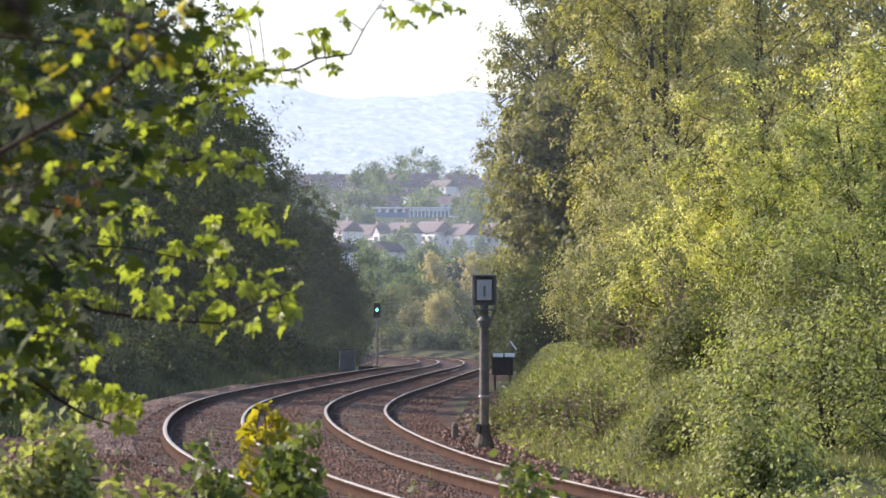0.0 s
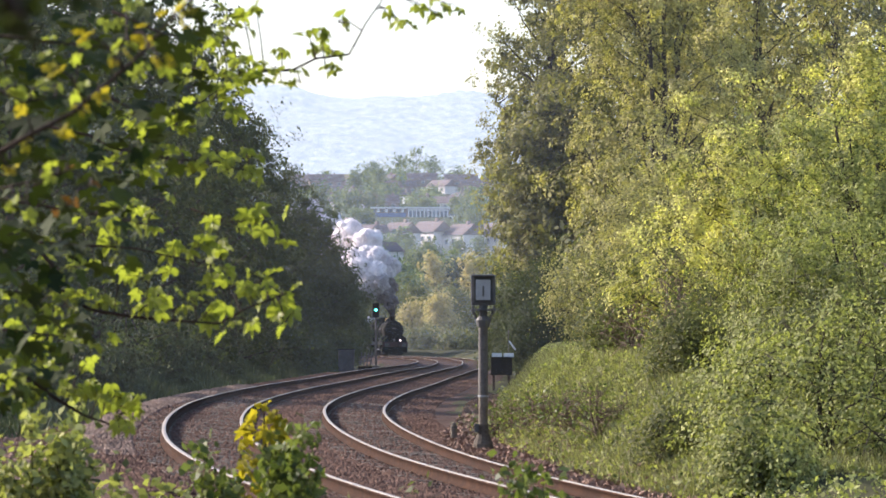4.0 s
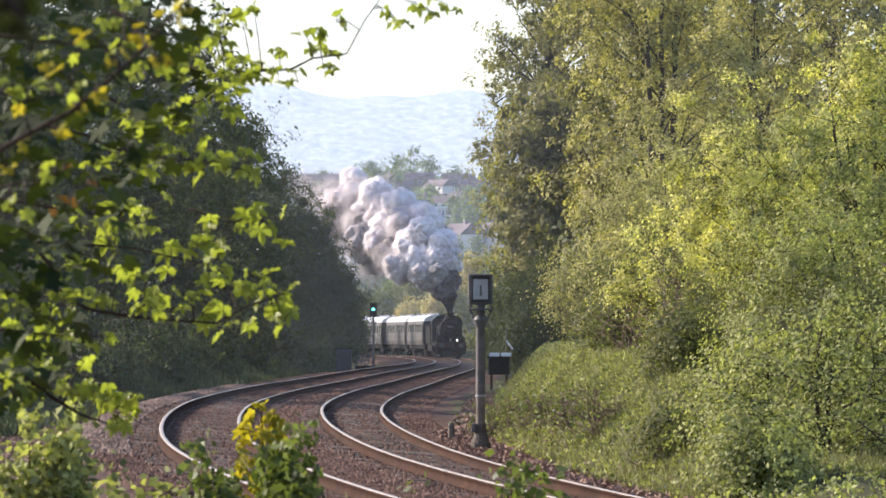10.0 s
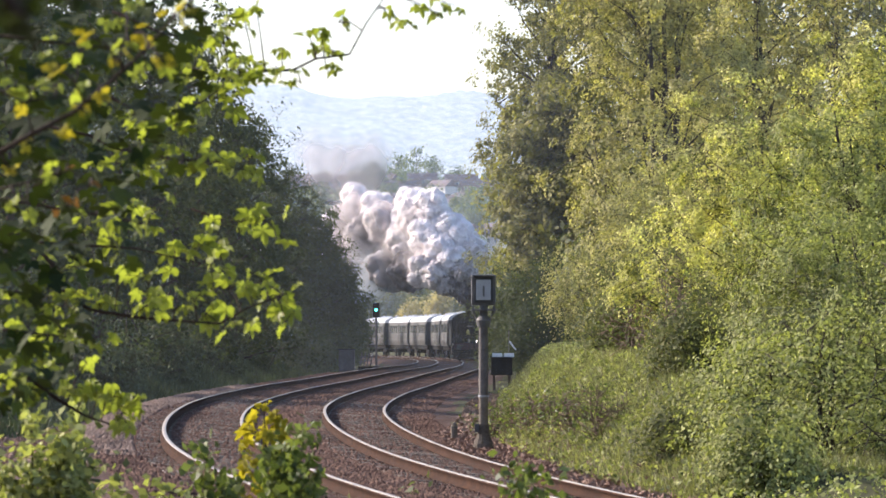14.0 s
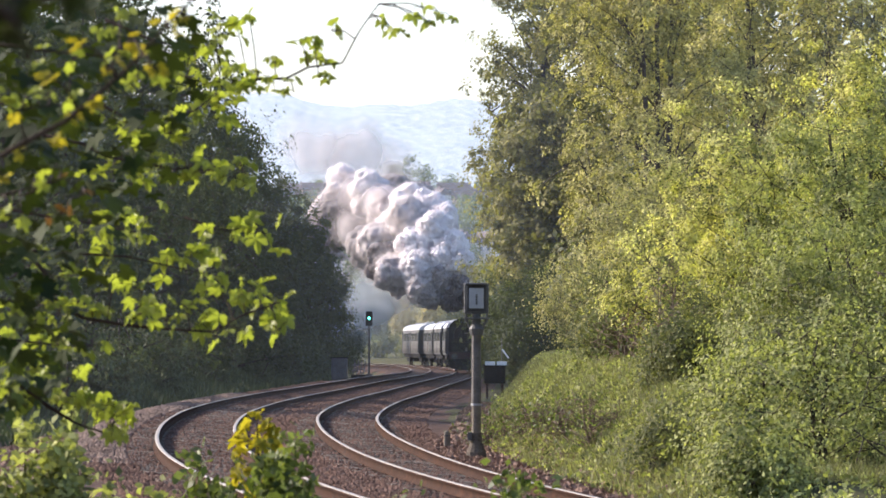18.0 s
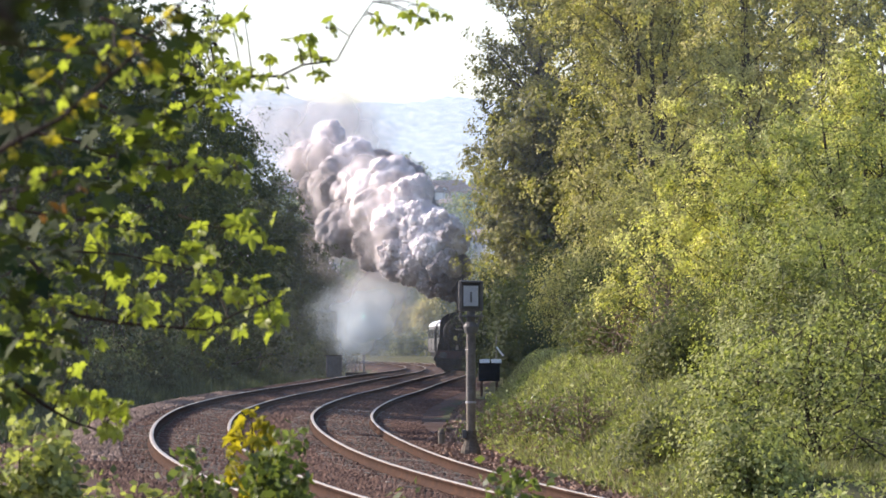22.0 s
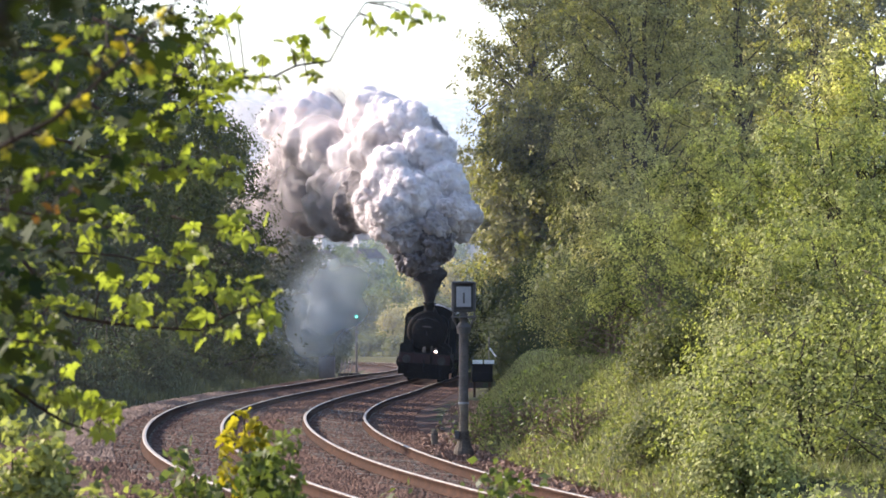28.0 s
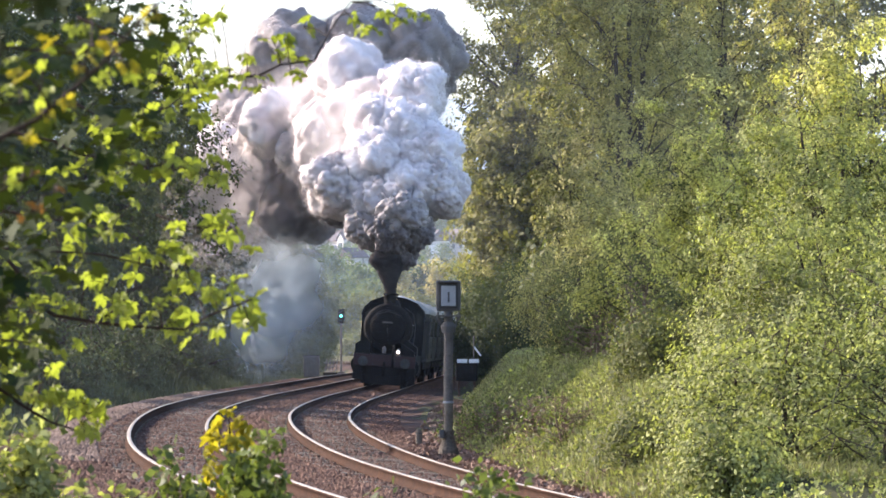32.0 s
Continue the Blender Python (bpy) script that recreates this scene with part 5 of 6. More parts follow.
def build_smoke():
    p = thing("smoke_plume", (0, 0, 0), "billowing grey and white smoke trailing from the engine's chimney", "smoke")
    jet = put("smoke_column", column(V_DARK), p, "dark smoke jetting from the chimney")
    tagged(put("wisp", fuzz(jet.data, 3000, 0.04, 0.018, V_FUZZ["black_smoke"], 2), jet), kind="stuff")
    lean = ((0, -12), (8, -12), (14, -14), (17, -16), (20, -26), (22, -14), (25, -5), (28, -2), (32, 4))
    PUFF_KEYS.append((jet, [(t, pose(0, 0, 0, 0, a, 5 * t)) for t, a in lean]))
    dark, grey = "brown-grey smoke, part of its darkness put in for shade", "mid-grey smoke above the chimney"
    # lower heads take darker smoke: the plume's shaded side is put into colour
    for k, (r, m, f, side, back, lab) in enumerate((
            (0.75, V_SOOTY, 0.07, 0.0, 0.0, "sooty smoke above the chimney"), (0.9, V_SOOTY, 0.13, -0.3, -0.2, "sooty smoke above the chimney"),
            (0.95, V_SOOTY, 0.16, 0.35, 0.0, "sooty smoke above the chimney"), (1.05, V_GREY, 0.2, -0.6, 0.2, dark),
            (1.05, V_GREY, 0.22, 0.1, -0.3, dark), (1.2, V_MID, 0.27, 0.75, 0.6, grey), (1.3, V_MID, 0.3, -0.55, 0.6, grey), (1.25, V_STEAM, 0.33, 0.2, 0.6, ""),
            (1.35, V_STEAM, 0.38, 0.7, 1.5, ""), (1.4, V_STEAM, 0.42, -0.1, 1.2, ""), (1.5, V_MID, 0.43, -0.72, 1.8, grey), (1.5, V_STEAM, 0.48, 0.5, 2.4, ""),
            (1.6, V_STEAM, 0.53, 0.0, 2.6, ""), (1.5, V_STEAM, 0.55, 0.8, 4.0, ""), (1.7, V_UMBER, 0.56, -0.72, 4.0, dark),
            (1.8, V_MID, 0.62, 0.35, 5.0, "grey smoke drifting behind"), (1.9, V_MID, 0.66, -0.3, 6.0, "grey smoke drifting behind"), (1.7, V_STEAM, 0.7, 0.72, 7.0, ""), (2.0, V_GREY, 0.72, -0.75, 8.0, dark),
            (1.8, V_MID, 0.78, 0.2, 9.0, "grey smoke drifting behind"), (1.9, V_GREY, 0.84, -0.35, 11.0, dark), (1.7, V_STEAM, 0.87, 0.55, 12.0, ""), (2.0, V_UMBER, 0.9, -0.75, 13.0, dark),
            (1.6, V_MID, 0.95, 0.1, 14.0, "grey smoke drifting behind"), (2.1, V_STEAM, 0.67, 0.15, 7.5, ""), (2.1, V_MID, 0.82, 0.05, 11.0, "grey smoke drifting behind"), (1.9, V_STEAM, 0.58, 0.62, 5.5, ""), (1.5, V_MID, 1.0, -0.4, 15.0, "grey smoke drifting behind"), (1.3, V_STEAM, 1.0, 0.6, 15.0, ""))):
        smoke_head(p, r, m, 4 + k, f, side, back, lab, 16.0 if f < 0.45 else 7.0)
    # unseen upper plume, added so that its shadow falls on the sunlit bank's trees
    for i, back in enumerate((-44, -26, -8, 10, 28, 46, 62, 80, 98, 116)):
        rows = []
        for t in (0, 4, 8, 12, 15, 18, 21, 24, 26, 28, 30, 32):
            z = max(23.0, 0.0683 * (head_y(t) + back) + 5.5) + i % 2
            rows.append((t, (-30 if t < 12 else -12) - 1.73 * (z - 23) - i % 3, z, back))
        shade_puff(p, 50 + i, rows)
    late = ((-4.6, 6.4), (-3.0, 8.4), (-5.4, 9.0), (-2.0, 6.8))
    high = ((-2.4, 10.6), (0.6, 10.4), (-5.2, 10.2), (-6.4, 7.4))
    for i in range(4):
        (a, b), (c, d) = late[i], high[i]
        smoke_cloud(p, 60 + i, 2.3, [(0, -5.0, 5.8, 12), (14, -6.5, 6.0, 12), (20, a, b, 14), (25, -6.4, 7.2, 14), (28, 0.5 * (a + c), 0.45 * (b + d), 16), (30, c, d, 17), (32, c + 0.6, d + 0.4, 18)], "dark grey smoke rising behind the plume")
    for k, (f, side, back) in enumerate(((0.5, -0.6, 0.4), (0.62, 0.3, 2.6), (0.7, -0.4, 4.6), (0.8, 0.4, 6.5), (0.86, -0.6, 8.5), (0.95, 0.2, 11.0), (1.0, -0.5, 12.5))):
        rows = []
        for t in range(0, 33, 2):
            x, z = plume_at(f, side, t)
            rows.append((t, x + 0.4 * math.sin(0.5 * t + k), z + 0.3 * math.cos(0.6 * t + 2 * k), back))
        smoke_veil(p, 2.0, V_SOFT, 31 + k, rows, "soft drifting edge of the smoke")
    # high unseen smoke, added on the shaded side to shade the sunlit bank late
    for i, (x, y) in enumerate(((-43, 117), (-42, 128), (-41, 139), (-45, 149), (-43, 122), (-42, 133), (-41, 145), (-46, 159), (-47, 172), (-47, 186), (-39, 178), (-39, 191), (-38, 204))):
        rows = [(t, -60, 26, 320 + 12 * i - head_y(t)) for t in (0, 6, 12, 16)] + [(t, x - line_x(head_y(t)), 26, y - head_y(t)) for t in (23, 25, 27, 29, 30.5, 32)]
        shade_puff(p, 70 + i, rows)
    # more unseen smoke, added to shade the birches as the engine comes near
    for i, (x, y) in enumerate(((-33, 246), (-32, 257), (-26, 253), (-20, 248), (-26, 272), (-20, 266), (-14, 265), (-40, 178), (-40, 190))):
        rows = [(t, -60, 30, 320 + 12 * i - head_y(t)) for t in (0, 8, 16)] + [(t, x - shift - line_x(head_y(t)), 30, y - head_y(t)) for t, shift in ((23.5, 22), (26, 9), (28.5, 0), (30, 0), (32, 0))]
        shade_puff(p, 90 + i, rows)
    brown, thin = "thin brown-grey smoke drifting up", "thin steam hanging over the line"
    smoke_veil(p, 3.4, V_TAIL, 21, [(0, -12, 9, 17), (9, -10.5, 9.5, 17), (12, -9.5, 11.5, 17), (17, -8.4, 11.6, 17), (21, -8.4, 12.2, 17), (25, -10.5, 11.5, 17), (28, -6.5, 10.0, 17), (32, -2.6, 10.4, 17)], brown)
    smoke_veil(p, 3.2, V_TAIL, 22, [(0, -14, 9, 19), (9, -12, 10, 19), (12, -12, 12.4, 19), (17, -11.0, 12.4, 19), (21, -12, 12.2, 19), (25, -12, 12, 19), (28, -9, 9.6, 19), (32, -5.6, 10.4, 19)], brown)
    smoke_veil(p, 3.0, V_TAIL, 23, [(0, -12, 8, 18), (9, -10, 9, 18), (12, -10, 9, 18), (17, -5.4, 10.2, 18), (21, -5.8, 11.4, 18), (25, -8.5, 11.8, 18), (28, -3.4, 10.4, 18), (32, 0.6, 9.6, 18)], brown)
    smoke_veil(p, 3.0, V_TAIL, 24, [(0, -10, 7, 18), (9, -9, 5, 18), (14, -9, 4, 18), (17, -6.8, 3.6, 18), (20, -7, 3.8, 18), (25, -8.5, 5, 18), (28, -9, 4.4, 18), (32, -7.6, 3.0, 18)], brown)
    smoke_veil(p, 3.0, V_TAIL, 25, [(0, -9, 5, 9), (14, -8, 3, 9), (17, -6.2, 1.6, 9), (21, -4.8, 1.2, 9), (24, -6.5, 2.2, 9), (28, -9, 4, 9), (32, -7.4, 4, 9)], brown)
    for k, (r, rows) in enumerate((
            (3.2, [(0, -13, 5, 8), (13, -8, 2.5, 6), (19, -6, 0.4, 6), (23, -5, -0.6, 6), (28, -4.2, 0.0, 6), (32, -4.0, -0.2, 6)]),
            (3.0, [(0, -15, 4, 10), (13, -12, 1, 10), (19, -10, -0.5, 9), (23, -6.5, -1.0, 8), (28, -6.4, -1.0, 8), (32, -6.0, -1.2, 8)]),
            (2.8, [(0, -15, 4, 12), (17, -9, 0.6, 12), (21, -5.0, 0.4, 12), (25, -4.4, 0.2, 12), (28, -4.6, 1.2, 12), (32, -4.4, 0.8, 12)]))):
        smoke_veil(p, r, V_THIN, 13 + k, rows, thin)
    return p


# ---------- the town on the far slope ----------
def house(x, y, w, h, d, label, wall, turn=0.0, gable="x", windows=3, ground=None, roof_h=None, chimney=True):
    z = far_height(x, y) if ground is None else ground
    t = thing("house", (x, y, z), label, "house", "houses of the town", "", turn)
    wl = part("wall", box(-w / 2, w / 2, -d / 2, d / 2, -3, h, 0.0), wall, t)
    rh = roof_h or 0.42 * d
    if gable == "x":
        bm = bmesh.new()
        a = [(-w / 2 - 0.4, -d / 2 - 0.4, h), (w / 2 + 0.4, -d / 2 - 0.4, h), (w / 2 + 0.4, d / 2 + 0.4, h), (-w / 2 - 0.4, d / 2 + 0.4, h), (-w / 2 - 0.4, 0, h + rh), (w / 2 + 0.4, 0, h + rh)]
        v = [bm.verts.new(p) for p in a]
        for f in ((0, 1, 5, 4), (2, 3, 4, 5), (1, 2, 5), (3, 0, 4), (3, 2, 1, 0)):
            bm.faces.new([v[i] for i in f])
    else:
        bm = extrude([(-w / 2 - 0.4, h), (w / 2 + 0.4, h), (0, h + rh)], -d / 2 - 0.4, d / 2 + 0.4)
    r = part("roof", bm, M_TILE, t)
    if chimney:
        part("chimney", box(w * 0.25 - 0.35, w * 0.25 + 0.35, -0.4, 0.4, h + 0.2 * rh, h + rh + 0.7), M_BRICK, r)
    for i in range(windows):
        for zz in ((0.25 * h, 0.62 * h) if h > 4 else (0.35 * h,)):
            cx = -w / 2 + w * (i + 0.5) / windows
            win = part("window", box(cx - 0.6, cx + 0.6, -d / 2 - 0.06, -d / 2 + 0.1, zz, zz + 1.3), M_WHITE, t)
            part("pane", box(cx - 0.48, cx + 0.48, -d / 2 - 0.12, -d / 2 - 0.05, zz + 0.12, zz + 1.18), M_PANE, win)
    return t


def build_town():
    white, brown = "white-rendered house with a brown tiled roof", "brick house with a dark tiled roof"
    row = [(-38, -52, M_WALL), (-30, -48, M_WALL), (-23.2, -56, M_WALL), (-16.6, -46, M_WALL), (-9.6, -54, M_WALL), (-2.4, -50, M_WALL), (5.0, -56, M_WALL), (13, -50, M_WALL)]
    for k, (x, turn, wl) in enumerate(row):
        h = house(x, 1180 + 5 * (k % 2), 8.2, 3.4, 5.6, white if wl is M_WALL else brown, wl, turn, "x", 3, 22.2 + 0.4 * (k % 3), 2.6)
        if k % 3 != 1:
            continue
        wing = part("wing", box(-3.3, -0.5, -6.0, -3.0, -3, 3.4), M_WALL, h, "white gabled wing")
        part("gable", extrude([(-3.3, 3.4), (-0.5, 3.4), (-1.9, 5.2)], -6.0, -3.0), M_WALL, wing)
        part("wing_roof", extrude([(-3.6, 3.3), (-1.9, 5.35), (-0.2, 3.3), (-0.45, 3.3), (-1.9, 5.1), (-3.35, 3.3)], -6.2, -2.6), M_TILE, wing)
        part("bay_window", box(-2.6, -1.2, -6.12, -6.0, 1.4, 2.6), M_PANE, wing)
    for x, y, base, turn in [(-27.0, 1010, 16.0, -40), (-20.5, 1015, 16.2, -38), (-11.2, 1020, 16.4, -42)]:
        house(x, y, 4.6, 2.6, 5.0, "white gabled house among the trees", M_WALL, turn, "y", 1, base, 2.0, False)
    for x, y, w, h, d, tn, g, wl, n in [
            (-47, 2050, 16, 5, 10, 5, "x", M_BRICK, 4), (-58, 2080, 14, 5, 10, -6, "x", M_BRICK, 3), (-16, 1950, 14, 5, 9, 4, "x", M_BRICK, 4), (0, 1960, 13, 5, 9, -5, "x", M_WALL, 3),
            (14, 1980, 15, 5, 9, 0, "x", M_BRICK, 4), (-10, 2120, 18, 5, 10, 3, "x", M_BRICK, 4), (8, 2130, 16, 5, 10, 0, "x", M_BRICK, 4), (26, 2100, 20, 6, 11, -4, "x", M_BRICK, 4),
            (-32, 1700, 16, 4.5, 9, 0, "x", M_WALL, 4), (-18, 1690, 8, 5, 9, 5, "x", M_BRICK, 2), (-14, 1820, 8, 5, 8, 0, "y", M_WALL, 2), (6, 1800, 6, 4, 8, 0, "x", M_WALL, 2), (10, 1790, 5, 4, 7, 0, "x", M_WALL, 2),
            (-34, 1850, 9, 5, 9, -40, "x", M_WALL, 2), (-25, 1760, 12, 5, 9, -35, "x", M_WALL, 3), (-6, 1720, 7, 5, 8, -45, "y", M_WALL, 2), (0, 1700, 10, 5, 8, -30, "x", M_WALL, 3), (-22, 2040, 10, 5, 9, -40, "x", M_WALL, 3), (-38, 2120, 12, 5, 9, -30, "x", M_BRICK, 3),
            (18, 1850, 10, 5, 9, -45, "x", M_WALL, 3), (-70, 1900, 16, 5, 9, 0, "x", M_BRICK, 4), (42, 1900, 16, 5, 9, 0, "x", M_BRICK, 4), (-42, 1880, 12, 5, 9, 10, "x", M_BRICK, 3), (30, 1750, 12, 5, 9, -8, "x", M_WALL, 3)]:
        house(x, y, 0.85 * w, 0.56 * h, 0.7 * d, white if wl is M_WALL else brown, wl, tn - 45 if wl is M_WALL and tn > -25 else tn, g, n)
    # long school with a band of windows
    z = 36.2
    t = thing("school_building", (-9.4, 1500, z), "long low school with blue panels and rows of windows", "school")
    part("wall", box(-11.5, 11.5, -5, 5, -4, 3.6), M_BRICK, t)
    part("roof", box(-11.8, 11.8, -5.3, 5.3, 3.6, 4.1), M_WHITE, t, "pale flat roof edge")
    part("panel", box(-11.5, -1.2, -5.12, -5.0, 0.2, 2.3), M_BLUE, t, "blue panels")
    part("panel", box(-0.6, 11.3, -5.12, -5.0, 0.3, 3.4), M_WHITE, t, "white window band")
    for i in range(8):
        part("window", box(-11 + 1.2 * i, -10.2 + 1.2 * i, -5.14, -5.0, 2.5, 3.4), M_WHITE if i % 2 else M_PANE, t)
    for i in range(10):
        x = -0.2 + 1.15 * i
        w = part("window", box(x, x + 0.75, -5.2, -5.1, 0.9, 3.0), M_PANE, t)
        part("mullion", box(x + 0.33, x + 0.41, -5.24, -5.19, 0.9, 3.0), M_WHITE, w)
    t = thing("street_lamp", (4.6, 1650, far_height(4.6, 1650)), "tall thin grey street lamp in the town", "street lamp")
    part("pole", lathe([(0.12, 0), (0.08, 9)], 8), M_CONCRETE, t)
    part("arm", tube([(0, 0, 9), (0.8, 0, 9.3), (1.4, 0, 9.3)], 0.07, 6), M_CONCRETE, t)
    for i, (x, y) in enumerate([(3.1, 1450), (4.4, 1452)]):
        t = thing("parked_car", (x, y, far_height(x, y) + 0.3), "small white car parked by the school", "car", "parked cars")
        part("body", box(-0.95, 0.95, -0.9, 0.9, 0.3, 0.9, 0.12), M_WHITE, t)
        part("cabin", box(-0.8, 0.8, -0.7, 0.7, 0.9, 1.45, 0.2), M_PANE, t)
        for s in (-0.6, 0.6):
            part("wheel", lathe([(0.3, -0.95), (0.3, 0.95)], 12, "y", (s, 0, 0.3)), M_SOOT, t)
    # trees between the houses and along the near side of the town
    rng = np.random.RandomState(15)
    far = [(-20, 2250, 12, 8), (-12, 2260, 15, 8), (-4, 2300, 10, 6), (-30, 2150, 10, 5), (-24, 1960, 10, 3.5), (-34, 2000, 8, 4), (6, 2150, 8, 5), (20, 2050, 9, 5), (-28, 1560, 7, 4), (-21, 1560, 8, 4), (-38, 1600, 9, 5),
           (-18.5, 1740, 9, 3), (5, 1570, 5, 3.2), (13, 1560, 9, 4.5), (17, 1500, 8, 4), (9, 1430, 5, 3.5), (20, 1340, 7, 4), (-9.5, 1150, 5, 2.6), (-40, 1400, 9, 6), (-34, 1250, 8, 5), (26, 1230, 8, 5), (-55, 1500, 10, 6), (40, 1500, 10, 6), (60, 1900, 12, 8), (-80, 2000, 12, 8)]
    for i in range(26):
        y = 1280 + 1050 * rng.random()
        if y < 1560:
            y += 300
        far.append((y * (rng.random() * 0.06 - 0.035), y, 4.0 + 3.0 * rng.random(), 2.6 + 2.2 * rng.random()))
    for i, (x, y, h, r) in enumerate(far):
        grow("town_tree", (x, y, far_height(x, y) - 0.5), h, r * 0.75, 900, 0.95, L_FAR, 200 + i, "round green tree among the houses", 0.05, limbs=14, clump=1.0, group="trees of the town")
    for i, (x, y, h, r) in enumerate([(-24, 1425, 3.6, 2.4), (-21.4, 1430, 3.2, 2.2), (6.2, 1425, 4.6, 2.8), (9.6, 1400, 3.6, 2.6)]):
        grow("town_tree", (x, y, far_height(x, y) - 0.5), h, r, 1500, 0.6, L_FAR, 320 + i, "low green tree before the school", 0.05, limbs=14, clump=0.8, group="trees of the town")
    for i in range(9):
        x, y = -36 + 5.4 * i + 2.0 * rng.random(), 1130 + 26 * rng.random()
        grow("town_tree", (x, y, 19.6 + 0.8 * rng.random()), 3.2 + 1.0 * rng.random(), 1.7, 1300, 0.42, L_FAR, 340 + i, "low leafy bush before the white houses", 0.03, limbs=14, clump=0.55, group="trees of the town")
    near = [(-14, 1000, 5.5, 3.4, L_FAR), (-9, 960, 5.6, 3.2, L_FAR), (-18, 1040, 5, 3.4, L_FAR), (-3, 1010, 5.6, 3, L_FAR), (2, 960, 5.5, 3, L_FAR), (-22, 900, 6, 3.4, L_FAR), (10, 940, 6, 3.4, L_FAR), (16, 900, 8, 4, L_FAR),
            (-12, 860, 6, 3.2, L_FAR), (-6, 850, 6, 3.0, L_FAR), (1.0, 900, 6.6, 2.0, L_CONIFER), (3.4, 905, 7.4, 2.2, L_CONIFER), (-1.6, 880, 9.6, 1.9, L_GOLD), (6.0, 880, 9.4, 2.2, L_GOLD), (-3.2, 860, 5, 1.6, L_GOLD)]
    for i, (x, y, h, r, m) in enumerate(near):
        lab = {"far_conifer": "dark blue-green conifer below the houses", "pale_young_leaf": "tree with golden young leaves in the sun"}.get(m.name, "soft green tree below the houses")
        grow("valley_tree", (x, y, far_height(x, y) - 1), h, r, 2200, 0.6, m, 240 + i, lab, 0.05, limbs=18, clump=0.7, group="trees below the town")
    mid = [(-7.5, 640, 8, 3.0), (-3.5, 660, 9, 3.2), (1.0, 650, 8.5, 3.0), (5.5, 650, 8, 3.2), (-2, 575, 2.4, 1.8), (2, 572, 2.2, 1.8), (5.5, 560, 2.6, 2), (-5.5, 580, 2.6, 1.8), (8, 500, 3, 2), (9.5, 600, 12, 3.5), (-11, 700, 9, 3.5), (-6, 720, 9, 3.4), (2, 720, 9, 3), (12, 520, 9, 3.4), (9, 420, 7, 3), (7.5, 350, 6, 2.6), (6.6, 310, 5, 2.4), (-16, 640, 12, 4), (14, 640, 14, 5)]
    for i, (x, y, h, r) in enumerate(mid):
        grow("valley_tree", (x, y, -0.6), h, r, 4000, 0.37, L_ALDER, 270 + i, "green bushy tree beyond the bend of the line", 0.03, limbs=22, clump=0.55, group="trees beyond the bend")
    for i, (x, y, h, r) in enumerate([(-3.6, 600, 6.6, 1.7), (-0.2, 590, 7.4, 1.6)]):
        grow("blossom_tree", (x, y, -0.6), h, r, 5000, 0.3, L_GOLD, 290 + i, "pale golden tree in young leaf beyond the bend", 0.1, limbs=22, clump=0.45, group="pale trees beyond the bend")


# ---------- sycamore, sapling and brambles close to the camera ----------
def leaf_shape(seed, size=0.11):
    """A five-lobed leaf, folded a little along its midrib and drooping at the tips."""
    rng = np.random.RandomState(seed)
    lob = [(-160, 0.22), (-135, 0.5), (-112, 0.72), (-96, 0.56), (-76, 0.76), (-54, 1.02), (-40, 0.74), (-27, 0.6), (-14, 0.86), (0, 1.08), (14, 0.86), (27, 0.6), (40, 0.74), (54, 1.02), (76, 0.76), (96, 0.56), (112, 0.72), (135, 0.5), (160, 0.22)]
    pts = []
    for a, r in lob:
        r2 = r * size * 0.62 * (0.85 + 0.3 * rng.random())
        pts.append((r2 * math.sin(radians(a)), r2 * math.cos(radians(a)), 0))
    v = [(0, 0, 0)]
    for (x, y, z), (a, r) in zip(pts, lob):
        d = math.hypot(x, y)
        v.append((x, y, 0.3 * abs(x) - 7.0 * d * d + (0.16 * size if r < 0.7 else 0.0)))
    f = [(0, i, i + 1) for i in range(1, len(pts))]
    return v, f


def leaf_meshes(mat, n, size, name):
    out = []
    for i in range(n):
        v, f = leaf_shape(300 + i, size)
        out.append(raw_mesh(name, v, f, [mat], 3))
    return out


def leaf_turn(rng):
    a = rng.random() * 360
    return Euler((radians(-20 + 22 * rng.normal()), radians(24 * rng.normal()), radians(a)), "XYZ").to_matrix().to_4x4()


LEAF_COUNT = [0]


def sycamore_branch(label, pts, radius, clusters, meshes, seed, per=5, spread=0.09):
    """A twig with clusters of leaves; each cluster hangs by a thin stalk from the nearest point of the twig."""
    rng = np.random.RandomState(seed)
    t = thing("sycamore_branch", (0, 0, 0), label, "branch", "overhanging sycamore branches")
    n = len(pts)
    part("twig", tube(pts, [radius * (1 - 0.7 * i / max(1, n - 1)) for i in range(n)], 7), M_TWIG, t, "", True)
    dense = []
    for a, b in zip(pts, pts[1:]):
        for k in range(8):
            dense.append(np.array(a) * (1 - k / 8) + np.array(b) * k / 8)
    dense.append(np.array(pts[-1]))
    bm = bmesh.new()
    for c in clusters:
        c = np.array(c)
        near = min(dense, key=lambda q: np.linalg.norm(q - c))
        tube([near, 0.5 * near + 0.5 * c + np.array([0, 0, 0.02]), c], [0.0035, 0.003, 0.002], 5, bm)
        for k in range(per + rng.randint(-1, 2)):
            p = c + rng.normal(0, spread, 3) * np.array([1, 1, 0.55])
            tube([c, 0.5 * (c + p) + np.array([0, 0, 0.012]), p], 0.0016, 4, bm)
            ob = new("leaf", meshes[rng.randint(len(meshes))])
            ob.parent = t
            ob.matrix_basis = Matrix.Translation(p) @ leaf_turn(rng) @ Matrix.Scale(0.7 + 0.5 * rng.random(), 4)
            LEAF_COUNT[0] += 1
    tagged(part("stalk", bm, M_TWIG, t), kind="stuff")
    return t


